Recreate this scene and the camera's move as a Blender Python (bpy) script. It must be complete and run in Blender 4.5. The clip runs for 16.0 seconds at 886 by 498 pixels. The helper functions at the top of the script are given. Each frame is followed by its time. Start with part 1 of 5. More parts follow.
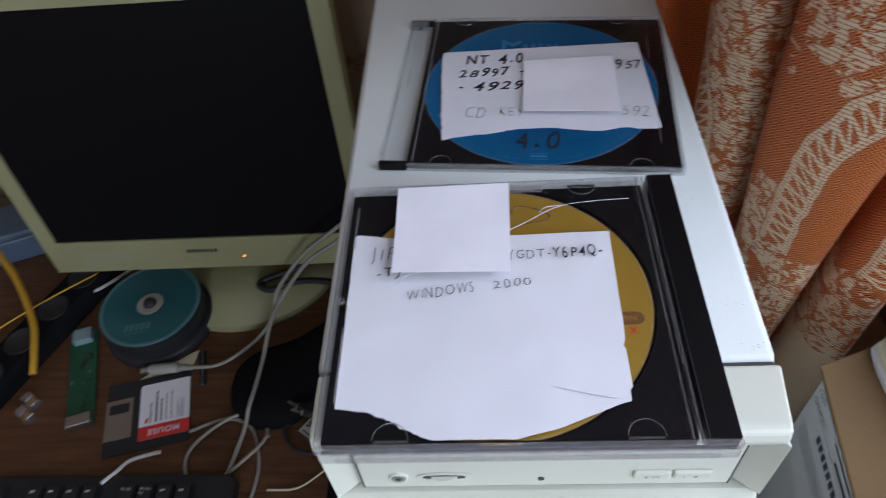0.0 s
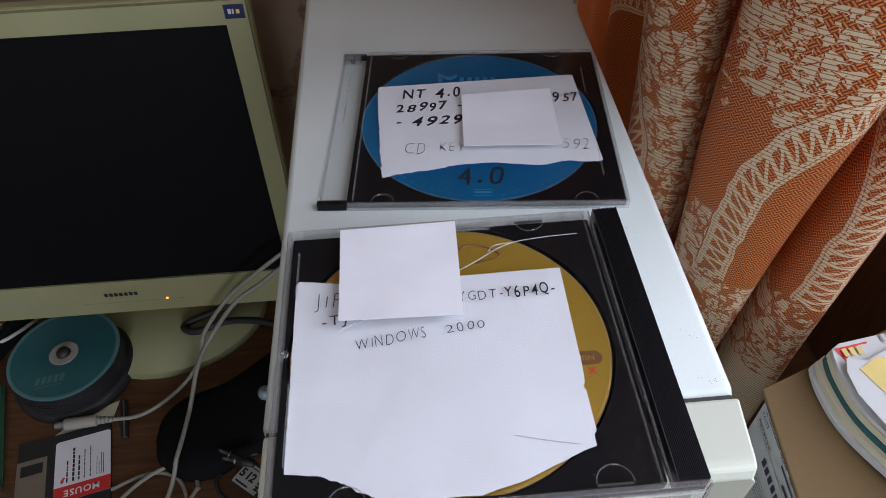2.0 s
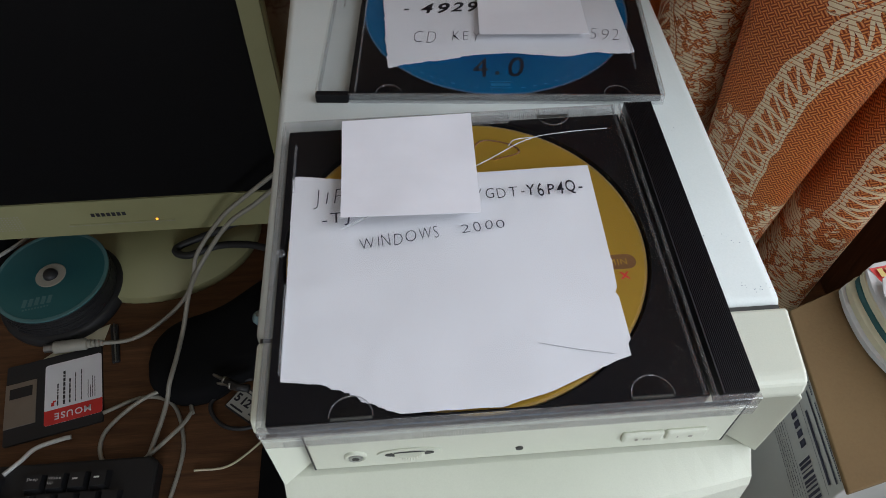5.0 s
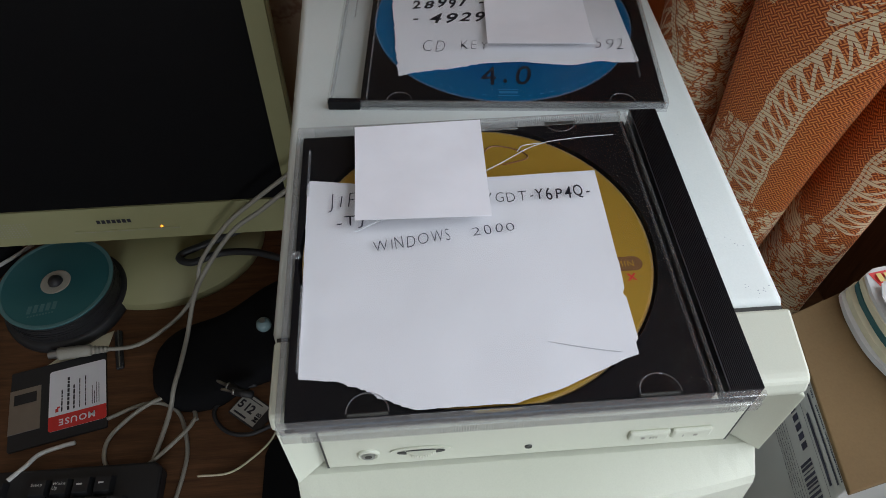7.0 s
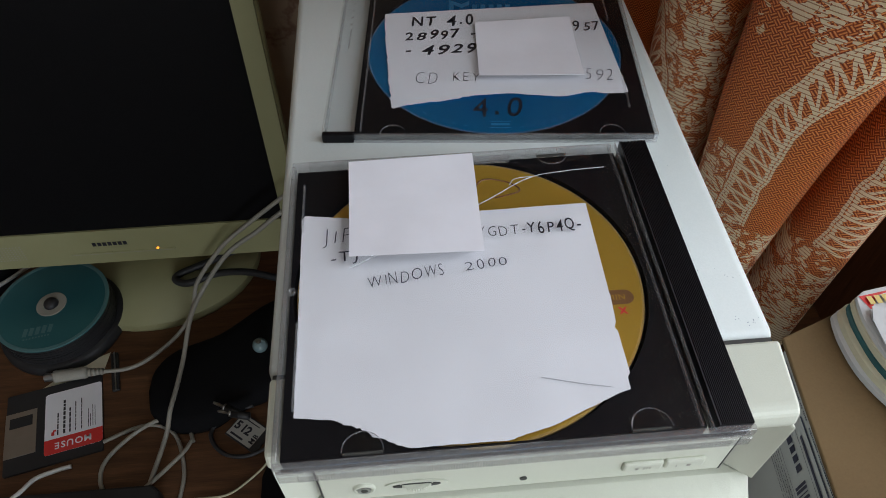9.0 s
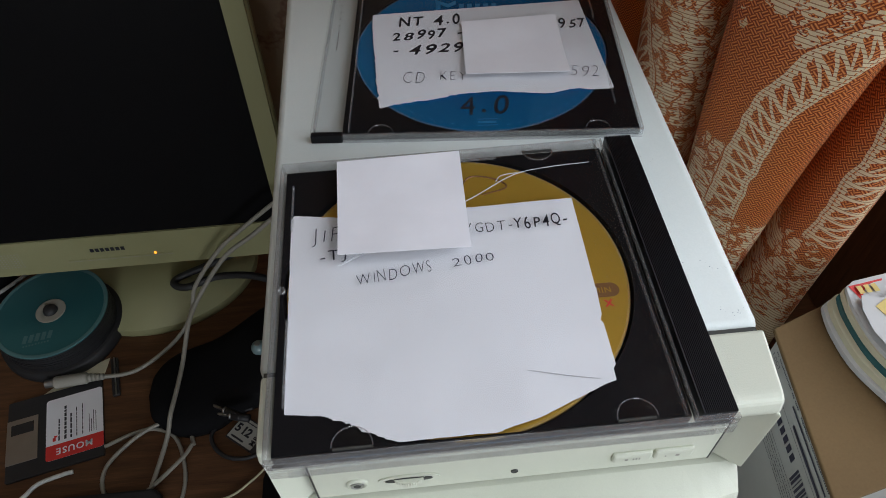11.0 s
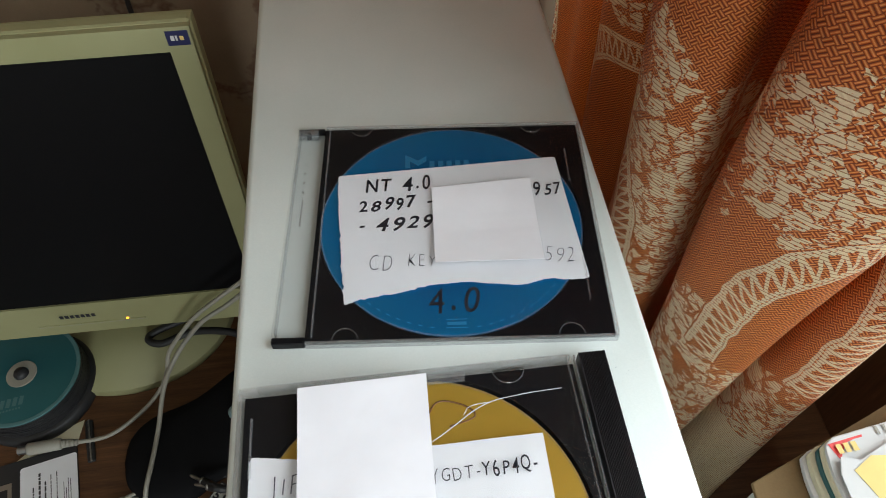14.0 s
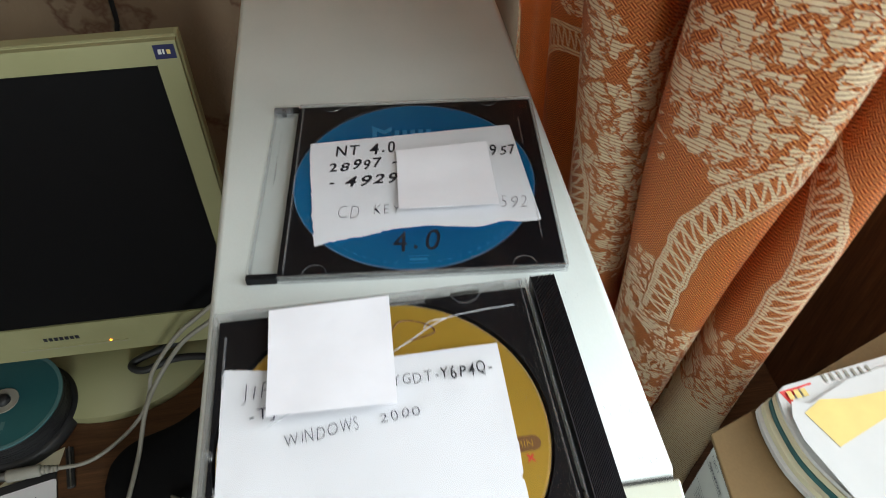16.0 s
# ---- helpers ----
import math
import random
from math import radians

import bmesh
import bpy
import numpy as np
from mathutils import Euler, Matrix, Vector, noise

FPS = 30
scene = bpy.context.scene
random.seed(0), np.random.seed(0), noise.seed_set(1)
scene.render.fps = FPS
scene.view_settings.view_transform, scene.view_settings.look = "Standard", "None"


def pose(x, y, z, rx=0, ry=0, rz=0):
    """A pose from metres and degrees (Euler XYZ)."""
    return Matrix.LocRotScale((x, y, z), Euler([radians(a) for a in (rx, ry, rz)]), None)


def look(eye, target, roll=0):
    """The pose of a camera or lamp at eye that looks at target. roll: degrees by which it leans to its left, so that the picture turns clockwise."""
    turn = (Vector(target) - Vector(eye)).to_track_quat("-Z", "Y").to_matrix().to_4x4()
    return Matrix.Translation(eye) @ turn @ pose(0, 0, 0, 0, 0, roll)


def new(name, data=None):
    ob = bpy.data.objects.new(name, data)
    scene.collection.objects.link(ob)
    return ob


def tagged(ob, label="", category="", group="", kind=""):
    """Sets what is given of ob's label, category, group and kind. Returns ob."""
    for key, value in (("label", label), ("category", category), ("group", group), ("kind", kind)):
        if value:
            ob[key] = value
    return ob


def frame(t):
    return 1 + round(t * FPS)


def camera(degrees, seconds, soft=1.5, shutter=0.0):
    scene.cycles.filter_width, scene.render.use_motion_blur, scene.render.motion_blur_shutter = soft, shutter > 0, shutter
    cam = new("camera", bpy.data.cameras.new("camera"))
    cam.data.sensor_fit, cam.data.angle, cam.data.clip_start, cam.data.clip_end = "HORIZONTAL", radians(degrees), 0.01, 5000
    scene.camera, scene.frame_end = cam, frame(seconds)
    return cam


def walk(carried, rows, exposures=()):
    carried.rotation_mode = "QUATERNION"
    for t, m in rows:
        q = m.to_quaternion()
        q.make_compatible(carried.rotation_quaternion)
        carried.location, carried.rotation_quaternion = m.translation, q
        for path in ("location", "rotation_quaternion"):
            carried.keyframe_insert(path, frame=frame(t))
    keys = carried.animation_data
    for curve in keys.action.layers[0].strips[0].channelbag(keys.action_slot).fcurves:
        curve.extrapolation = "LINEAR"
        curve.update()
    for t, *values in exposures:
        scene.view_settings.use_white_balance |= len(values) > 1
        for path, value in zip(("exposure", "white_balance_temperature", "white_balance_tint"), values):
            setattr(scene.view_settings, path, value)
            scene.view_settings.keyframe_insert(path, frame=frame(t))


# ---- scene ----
import math
import random
import bmesh
import bpy
from mathutils import Matrix, Vector

cam = camera(64.46, 16.0, soft=0.55, shutter=0.4)
PATH = [
    (0, (0.0629, -0.1012, 0.6951), (0.0490, 0.0283, 0.5433), -6.72),
    (0.5, (0.0544, -0.0914, 0.6956), (0.0624, 0.0390, 0.5442), -3.93),
    (1, (0.0549, -0.0905, 0.6910), (0.0608, 0.0400, 0.5396), -2.89),
    (1.5, (0.0544, -0.0867, 0.6890), (0.0583, 0.0447, 0.5382), -3.45),
    (2, (0.0540, -0.0881, 0.6910), (0.0615, 0.0462, 0.5431), -1.86),
    (2.5, (0.0538, -0.0869, 0.6909), (0.0602, 0.0477, 0.5432), -2.69),
    (3, (0.0554, -0.0882, 0.6885), (0.0621, 0.0458, 0.5402), -2.63),
    (3.5, (0.0522, -0.0745, 0.6598), (0.0599, 0.0462, 0.5005), -1.61),
    (4, (0.0527, -0.0738, 0.6544), (0.0611, 0.0453, 0.4939), -0.99),
    (6.3, (0.0386, -0.0904, 0.6644), (0.0459, 0.0334, 0.5076), -0.40),
    (6.5, (0.0404, -0.0897, 0.6634), (0.0484, 0.0339, 0.5063), -0.37),
    (7, (0.0420, -0.0860, 0.6619), (0.0505, 0.0372, 0.5045), -0.39),
    (7.5, (0.0423, -0.0836, 0.6620), (0.0515, 0.0400, 0.5050), -0.24),
    (8, (0.0435, -0.0802, 0.6589), (0.0515, 0.0425, 0.5012), -1.21),
    (8.5, (0.0446, -0.0797, 0.6638), (0.0536, 0.0444, 0.5072), -0.99),
    (9, (0.0435, -0.0814, 0.6693), (0.0532, 0.0442, 0.5139), -0.54),
    (9.5, (0.0458, -0.0846, 0.6683), (0.0559, 0.0409, 0.5129), -0.73),
    (9.7, (0.0493, -0.0852, 0.6712), (0.0584, 0.0406, 0.5160), -1.63),
    (12, (0.0471, -0.0844, 0.6682), (0.0574, 0.0410, 0.5128), -1.59),
    (12.5, (0.0506, -0.0801, 0.6642), (0.0632, 0.0440, 0.5079), -0.93),
    (13, (0.0536, -0.0512, 0.6753), (0.0649, 0.0719, 0.5181), -1.25),
    (13.5, (0.0586, -0.0098, 0.7202), (0.0660, 0.1108, 0.5609), -1.90),
    (14, (0.0656, 0.0014, 0.7213), (0.0780, 0.1192, 0.5601), -0.64),
    (14.5, (0.0696, -0.0004, 0.7206), (0.0836, 0.1177, 0.5598), -0.21),
    (15, (0.0705, -0.0077, 0.7234), (0.0834, 0.1126, 0.5641), -0.65),
    (15.5, (0.0730, -0.0156, 0.7247), (0.0850, 0.1066, 0.5668), -1.08),
    (16, (0.0699, -0.0595, 0.7045), (0.0876, 0.0734, 0.5561), -0.70),
]
EXPOSURES = [(0.0, -0.18, 5700, 16), (0.5, -0.15, 5950, 16), (3.0, -0.15, 5950, 15), (4.0, -0.39, 6200, 10), (12.8, -0.39, 6220, 10), (13.7, 0.36, 6450, 4), (16.0, 0.36, 6450, 4)]
walk(cam, [(t, look(eye, target, roll)) for t, eye, target, roll in PATH], EXPOSURES)

T = 0.465          # height of the computer's top over the desk
random.seed(7)

# ---- light ----
world = bpy.data.worlds.new("room_world")
world.use_nodes = True
bpy.context.scene.world = world
wn = world.node_tree.nodes
sky = wn.new("ShaderNodeTexSky")
sky.sky_type = 'NISHITA'
sky.sun_disc = False
sky.sun_elevation = math.radians(38)
sky.sun_rotation = math.radians(70)
wn["Background"].inputs[1].default_value = 0.12
world.node_tree.links.new(sky.outputs[0], wn["Background"].inputs[0])


def window_light(name, place, aim, w, h, watts, colour):
    lamp = bpy.data.lights.new(name, 'AREA')
    lamp.shape = 'RECTANGLE'
    lamp.size, lamp.size_y = w, h
    lamp.energy, lamp.color = watts, colour
    ob = new(name, lamp)
    ob.matrix_world = look(place, aim)
    return ob


window_light("window_daylight", (0.73, -0.45, 1.10), (0.0, -0.45, 1.02), 1.6, 1.1, 23.5, (0.93, 0.97, 1.0))
# added fill lamp from the south; no source is seen there
window_light("south_fill", (0.28, -2.55, 0.75), (0.25, 0.0, 0.65), 0.80, 0.9, 26.0, (0.95, 0.98, 1.0))


# ---- materials ----
class Nodes:
    """A short way to write a node material."""

    def __init__(self, name, rough=0.5, metal=0.0, spec=0.5):
        self.m = bpy.data.materials.new(name)
        self.m.use_nodes = True
        self.t = self.m.node_tree
        self.b = self.t.nodes["Principled BSDF"]
        self.b.inputs["Roughness"].default_value = rough
        self.b.inputs["Metallic"].default_value = metal
        self.b.inputs["Specular IOR Level"].default_value = spec

    def n(self, kind, **props):
        node = self.t.nodes.new(kind)
        for key, value in props.items():
            if key == 'op':
                node.operation = value
            elif key == 'blend':
                node.blend_type = value
        return node

    def link(self, a, b):
        self.t.links.new(a, b)

    def put(self, sock, value):
        if isinstance(value, bpy.types.NodeSocket):
            self.link(value, sock)
        else:
            sock.default_value = value

    def math(self, op, a, b=0.0, c=0.0):
        node = self.n("ShaderNodeMath", op=op)
        for sock, v in zip(node.inputs, (a, b, c)):
            self.put(sock, v)
        return node.outputs[0]

    def coords(self, kind="Object"):
        return self.n("ShaderNodeTexCoord").outputs[kind]

    def scaled(self, vec, s, rot=(0, 0, 0)):
        node = self.n("ShaderNodeMapping")
        node.inputs["Scale"].default_value = s
        node.inputs["Rotation"].default_value = rot
        self.link(vec, node.inputs[0])
        return node.outputs[0]

    def noise(self, vec, scale, detail=4.0, rough=0.55):
        node = self.n("ShaderNodeTexNoise")
        self.link(vec, node.inputs["Vector"])
        node.inputs["Scale"].default_value = scale
        node.inputs["Detail"].default_value = detail
        node.inputs["Roughness"].default_value = rough
        return node.outputs[0]

    def ramp(self, v, stops):
        node = self.n("ShaderNodeValToRGB")
        self.link(v, node.inputs[0])
        while len(node.color_ramp.elements) < len(stops):
            node.color_ramp.elements.new(0.5)
        for e, (p, c) in zip(node.color_ramp.elements, stops):
            e.position, e.color = p, (*c, 1)
        return node.outputs[0]

    def mix(self, f, a, b, blend='MIX'):
        node = self.n("ShaderNodeMix", blend=blend)
        node.data_type = 'RGBA'
        self.put(node.inputs["Factor"], f)
        for sock, v in ((node.inputs[6], a), (node.inputs[7], b)):
            self.put(sock, (*v, 1) if isinstance(v, tuple) else v)
        return node.outputs[2]

    def bump(self, v, strength, dist=0.001):
        node = self.n("ShaderNodeBump")
        node.inputs["Strength"].default_value = strength
        node.inputs["Distance"].default_value = dist
        self.link(v, node.inputs["Height"])
        self.link(node.outputs[0], self.b.inputs["Normal"])

    def colour(self, v):
        self.put(self.b.inputs["Base Color"], (*v, 1) if isinstance(v, tuple) else v)
        return self


def painted(name, dark, light, rough=0.45, grain=900.0, relief=0.15, patch=9.0, spec=0.4):
    """A plain finish with broad patches, fine grain and a little relief."""
    k = Nodes(name, rough, spec=spec)
    co = k.coords()
    big = k.noise(co, patch, 4)
    fine = k.noise(co, grain, 2)
    k.colour(k.ramp(k.math('ADD', k.math('MULTIPLY', big, 0.75), k.math('MULTIPLY', fine, 0.25)), [(0.3, dark), (0.7, light)]))
    k.put(k.b.inputs["Roughness"], k.math('ADD', rough - 0.08, k.math('MULTIPLY', big, 0.16)))
    k.bump(fine, relief, 0.0002)
    return k.m


def plain(name, c, rough=0.5, metal=0.0, spec=0.5):
    k = Nodes(name, rough, metal, spec)
    v = k.noise(k.coords(), 60, 3)
    k.colour(k.mix(v, tuple(0.86 * x for x in c), tuple(min(1, 1.12 * x) for x in c)))
    return k.m


def clear(name, tint=0.97, rough=0.04, haze=0.0, shine=0.005):
    """Thin clear plastic: light passes, the surface is glossy by its angle; haze is white mixed in for bright edges."""
    k = Nodes(name)
    out = k.t.nodes["Material Output"]
    k.t.nodes.remove(k.b)
    see = k.n("ShaderNodeBsdfTransparent")
    see.inputs[0].default_value = (tint, tint, tint, 1)
    gloss = k.n("ShaderNodeBsdfGlossy")
    gloss.inputs["Roughness"].default_value = rough
    facing = k.n("ShaderNodeLayerWeight")
    facing.inputs[0].default_value = 0.5
    both = k.n("ShaderNodeMixShader")
    k.link(k.math('ADD', shine, k.math('MULTIPLY', k.math('POWER', facing.outputs["Facing"], 5.0), 0.8)), both.inputs[0])
    k.link(see.outputs[0], both.inputs[1])
    k.link(gloss.outputs[0], both.inputs[2])
    last = both
    if haze:
        # diffuse white paints in the whitish streaks of light along the edges
        white = k.n("ShaderNodeBsdfDiffuse")
        white.inputs[0].default_value = (0.8, 0.82, 0.86, 1)
        last = k.n("ShaderNodeMixShader")
        mottle = k.noise(k.coords(), 420, 3)
        k.link(k.math('MULTIPLY', mottle, haze * 2), last.inputs[0])
        k.link(both.outputs[0], last.inputs[1])
        k.link(white.outputs[0], last.inputs[2])
    k.link(last.outputs[0], out.inputs[0])
    return k.m


def desk_wood():
    k = Nodes("walnut_laminate", 0.5, spec=0.35)
    co = k.coords()
    streak = k.noise(k.scaled(co, (6, 75, 6)), 2.2, 6, 0.6)
    fine = k.noise(k.scaled(co, (30, 700, 30)), 1.5, 3)
    v = k.math('ADD', k.math('MULTIPLY', streak, 0.7), k.math('MULTIPLY', fine, 0.3))
    k.colour(k.ramp(v, [(0.3, (0.048, 0.021, 0.010)), (0.55, (0.115, 0.052, 0.022)), (0.75, (0.185, 0.088, 0.040))]))
    k.bump(v, 0.15, 0.0006)
    return k.m


def wallpaper_mat():
    k = Nodes("brown_wallpaper", 0.8)
    co = k.coords()
    big = k.noise(co, 7, 5)
    veins = k.math('ABSOLUTE', k.math('SUBTRACT', k.noise(co, 4.5, 6, 0.6), 0.5))
    base = k.ramp(big, [(0.3, (0.23, 0.16, 0.105)), (0.7, (0.36, 0.27, 0.18))])
    k.colour(k.mix(k.ramp(veins, [(0.0, (1, 1, 1)), (0.02, (0, 0, 0))]), base, (0.16, 0.085, 0.05)))
    k.bump(k.noise(co, 260, 3), 0.4, 0.001)
    return k.m


def paper_mat(name, c=(0.80, 0.80, 0.84)):
    k = Nodes(name, 0.75, spec=0.2)
    co = k.coords()
    v = k.noise(co, 45, 5, 0.6)
    k.colour(k.ramp(v, [(0.3, tuple(0.95 * x for x in c)), (0.7, c)]))
    soft = k.noise(co, 16, 3, 0.5)
    k.bump(k.math('ADD', k.math('ADD', k.math('MULTIPLY', k.noise(co, 40, 2, 0.4), 0.8), k.math('MULTIPLY', soft, 2.4)), k.math('MULTIPLY', k.noise(co, 900, 2), 0.03)), 0.8, 0.0011)
    return k.m


def disc_mat(name, inner, outer, rough=0.24, metal=0.55):
    """Printed lacquer on a metal layer."""
    k = Nodes(name, rough, metal, 0.5)
    co = k.coords()
    sep = k.n("ShaderNodeSeparateXYZ")
    k.link(co, sep.inputs[0])
    r = k.math('SQRT', k.math('ADD', k.math('POWER', sep.outputs[0], 2.0), k.math('POWER', sep.outputs[1], 2.0)))
    v = k.math('ADD', k.math('MULTIPLY', r, 11.0), k.math('MULTIPLY', k.noise(co, 35, 3), 0.35))
    k.colour(k.ramp(v, [(0.25, inner), (0.85, outer)]))
    k.bump(k.noise(co, 1500, 2), 0.05, 0.0001)
    return k.m


def jacquard():
    """Rust-coloured damask with a cream woven pattern: ring bands with a zigzag, leaves between, fine ribs over all."""
    k = Nodes("rust_damask", 0.42, spec=0.5)
    k.b.inputs["Sheen Weight"].default_value = 0.1
    uv = k.coords("UV")
    sep = k.n("ShaderNodeSeparateXYZ")
    k.link(uv, sep.inputs[0])
    wob = k.noise(uv, 26, 2)
    u = k.math('ADD', sep.outputs[0], k.math('MULTIPLY', k.math('SUBTRACT', wob, 0.5), 0.012))
    w = sep.outputs[1]
    # one tall rounded medallion in each repeat of the cloth, the next repeat a little lower
    pu, pw = 0.29, 0.66
    step_u = k.math('DIVIDE', k.math('SUBTRACT', u, MEDAL_U - pu / 2), pu)
    du = k.math('MULTIPLY', k.math('SUBTRACT', k.math('FRACT', step_u), 0.5), pu)
    low_w = k.math('SUBTRACT', w, k.math('MULTIPLY', k.math('FLOOR', step_u), 0.035))
    dw = k.math('MULTIPLY', k.math('SUBTRACT', k.math('FRACT', k.math('DIVIDE', k.math('SUBTRACT', low_w, MEDAL_W - pw / 2), pw)), 0.5), pw)
    ex, ey = k.math('DIVIDE', k.math('ABSOLUTE', du), MEDAL_R), k.math('DIVIDE', k.math('ABSOLUTE', dw), MEDAL_H)
    ex2, ey2 = k.math('POWER', ex, 2.0), k.math('POWER', ey, 2.0)
    round_off = k.math('POWER', k.math('ADD', k.math('MULTIPLY', ex, ex2), k.math('MULTIPLY', ey, ey2)), 1 / 3)
    steep = k.math('DIVIDE', k.math('SQRT', k.math('ADD', k.math('POWER', k.math('DIVIDE', ex2, MEDAL_R), 2.0), k.math('POWER', k.math('DIVIDE', ey2, MEDAL_H), 2.0))), k.math('POWER', round_off, 2.0))
    rad = k.math('DIVIDE', k.math('SUBTRACT', round_off, 1.0), steep)
    ang = k.math('ARCTAN2', k.math('DIVIDE', dw, MEDAL_H), k.math('DIVIDE', du, MEDAL_R))

    def band(v, mid, half):
        return k.math('LESS_THAN', k.math('ABSOLUTE', k.math('SUBTRACT', v, mid)), half)

    def both_of(a, b):
        return k.math('MULTIPLY', a, b)

    def either(a, b):
        return k.math('MAXIMUM', a, b)

    # two chained rims with a looped zigzag between them, open below
    link_step = k.math('PINGPONG', k.math('MULTIPLY', ang, 42.0), 0.5)
    chain = k.math('ADD', 0.0006, k.math('MULTIPLY', link_step, 0.0022))
    rims = either(either(band(rad, 0.0096, 0.0007), band(rad, 0.0076, chain)), either(band(rad, -0.0076, chain), band(rad, -0.0100, 0.0008)))
    zig = k.math('PINGPONG', k.math('MULTIPLY', ang, 15.0), 0.5)
    zig_r = k.math('SUBTRACT', k.math('MULTIPLY', zig, 0.031), 0.0078)
    zigzag = both_of(band(rad, zig_r, 0.0038), band(rad, 0.0, 0.0078))
    above = k.math('GREATER_THAN', dw, -0.004)
    ring = both_of(either(rims, zigzag), above)
    inside = both_of(k.math('LESS_THAN', rad, 0.0112), above)
    # leaves and petals, whole ones only, where the bouquets are
    warp = k.n("ShaderNodeTexNoise")
    k.link(uv, warp.inputs["Vector"])
    warp.inputs["Scale"].default_value = 48.0
    warp.inputs["Detail"].default_value = 1.0
    bent = k.n("ShaderNodeVectorMath", op='MULTIPLY_ADD')
    k.link(warp.outputs["Color"], bent.inputs[0])
    bent.inputs[1].default_value = (0.016, 0.016, 0.0)
    k.link(uv, bent.inputs[2])
    ragged = k.n("ShaderNodeTexNoise")
    k.link(uv, ragged.inputs["Vector"])
    ragged.inputs["Scale"].default_value = 260.0
    torn_leaf = k.n("ShaderNodeVectorMath", op='MULTIPLY_ADD')
    k.link(ragged.outputs["Color"], torn_leaf.inputs[0])
    torn_leaf.inputs[1].default_value = (0.0060, 0.0034, 0.0)
    k.link(bent.outputs[0], torn_leaf.inputs[2])
    grid = k.scaled(torn_leaf.outputs[0], (105, 62, 1))
    edge, cell = k.n("ShaderNodeTexVoronoi"), k.n("ShaderNodeTexVoronoi")
    edge.feature = 'DISTANCE_TO_EDGE'
    for v in (edge, cell):
        k.link(grid, v.inputs["Vector"])
        v.inputs["Scale"].default_value = 1.0
    place = k.n("ShaderNodeSeparateXYZ")
    k.link(cell.outputs["Position"], place.inputs[0])
    leaf_u = k.math('SUBTRACT', k.math('DIVIDE', place.outputs[0], 105.0), 0.011)
    leaf_w = k.math('SUBTRACT', k.math('DIVIDE', place.outputs[1], 62.0), 0.0097)
    rough_edge = k.math('MULTIPLY', k.math('SUBTRACT', k.noise(uv, 30, 3), 0.5), 1.1)
    bouquet = None
    for cu, cw, ru, rw in BOUQUETS:
        far = k.math('POWER', k.math('ADD', k.math('POWER', k.math('ABSOLUTE', k.math('DIVIDE', k.math('SUBTRACT', leaf_u, cu), ru)), 3.0), k.math('POWER', k.math('ABSOLUTE', k.math('DIVIDE', k.math('SUBTRACT', leaf_w, cw), rw)), 3.0)), 1 / 3)
        hit = k.math('LESS_THAN', k.math('ADD', far, rough_edge), 1.0)
        bouquet = either(bouquet, hit) if bouquet else hit
    # petals part along broken lines, with small gaps and curved veins
    leaf = k.math('GREATER_THAN', edge.outputs["Distance"], k.math('MULTIPLY', k.math('SUBTRACT', k.noise(uv, 70, 2), 0.40), 0.50))
    vein = k.math('GREATER_THAN', k.math('ABSOLUTE', k.math('SUBTRACT', k.noise(k.scaled(uv, (1.0, 1.5, 1)), 75, 2), 0.5)), k.math('MULTIPLY', k.math('SUBTRACT', k.noise(uv, 95, 2), 0.36), 0.12))
    gap = k.math('LESS_THAN', k.noise(k.scaled(uv, (0.7, 1.3, 1), (0, 0, 0.5)), 210, 2), 0.60)
    flowers = both_of(both_of(leaf, bouquet), both_of(vein, gap))
    satin = both_of(k.math('GREATER_THAN', u, 0.135), k.math('LESS_THAN', k.math('ADD', w, k.math('MULTIPLY', wob, 0.02)), 0.296))
    cream = either(either(ring, satin), both_of(flowers, k.math('SUBTRACT', 1.0, inside)))
    # ribs of the cream weft and the basket weave of the ground
    rib = k.math('PINGPONG', k.math('MULTIPLY', w, 420.0), 0.5)
    turned = k.scaled(uv, (1, 1, 1), (0, 0, 0.75))
    check = k.n("ShaderNodeTexChecker")
    k.link(turned, check.inputs["Vector"])
    check.inputs["Scale"].default_value = 320.0
    tsep = k.n("ShaderNodeSeparateXYZ")
    k.link(turned, tsep.inputs[0])
    along = k.math('PINGPONG', k.math('MULTIPLY', tsep.outputs[0], 640.0), 0.5)
    across = k.math('PINGPONG', k.math('MULTIPLY', tsep.outputs[1], 640.0), 0.5)
    plait = k.math('ADD', k.math('MULTIPLY', check.outputs["Fac"], along), k.math('MULTIPLY', k.math('SUBTRACT', 1.0, check.outputs["Fac"]), across))
    plait = k.math('MULTIPLY', plait, 2.0)
    grain = k.noise(k.scaled(uv, (1, 3, 1)), 600, 2)
    weave = k.math('MULTIPLY', k.math('POWER', plait, 1.4), k.math('ADD', 0.5, k.math('MULTIPLY', grain, 0.8)))
    ground = k.ramp(weave, [(0.02, (0.18, 0.032, 0.006)), (0.34, (0.64, 0.150, 0.021)), (0.85, (0.94, 0.48, 0.16))])
    thread = k.mix(k.math('MULTIPLY', k.math('GREATER_THAN', rib, 0.39), 0.8), (0.92, 0.80, 0.58), (0.38, 0.17, 0.058))
    k.colour(k.mix(cream, ground, thread))
    hgt = k.math('ADD', k.math('MULTIPLY', cream, 0.3), k.math('ADD', k.math('MULTIPLY', rib, 0.3), k.math('MULTIPLY', plait, 0.4)))
    k.bump(hgt, 0.6, 0.0007)
    through_light = k.n("ShaderNodeBsdfTranslucent")
    k.link(k.b.inputs["Base Color"].links[0].from_socket, through_light.inputs[0])
    both = k.n("ShaderNodeMixShader")
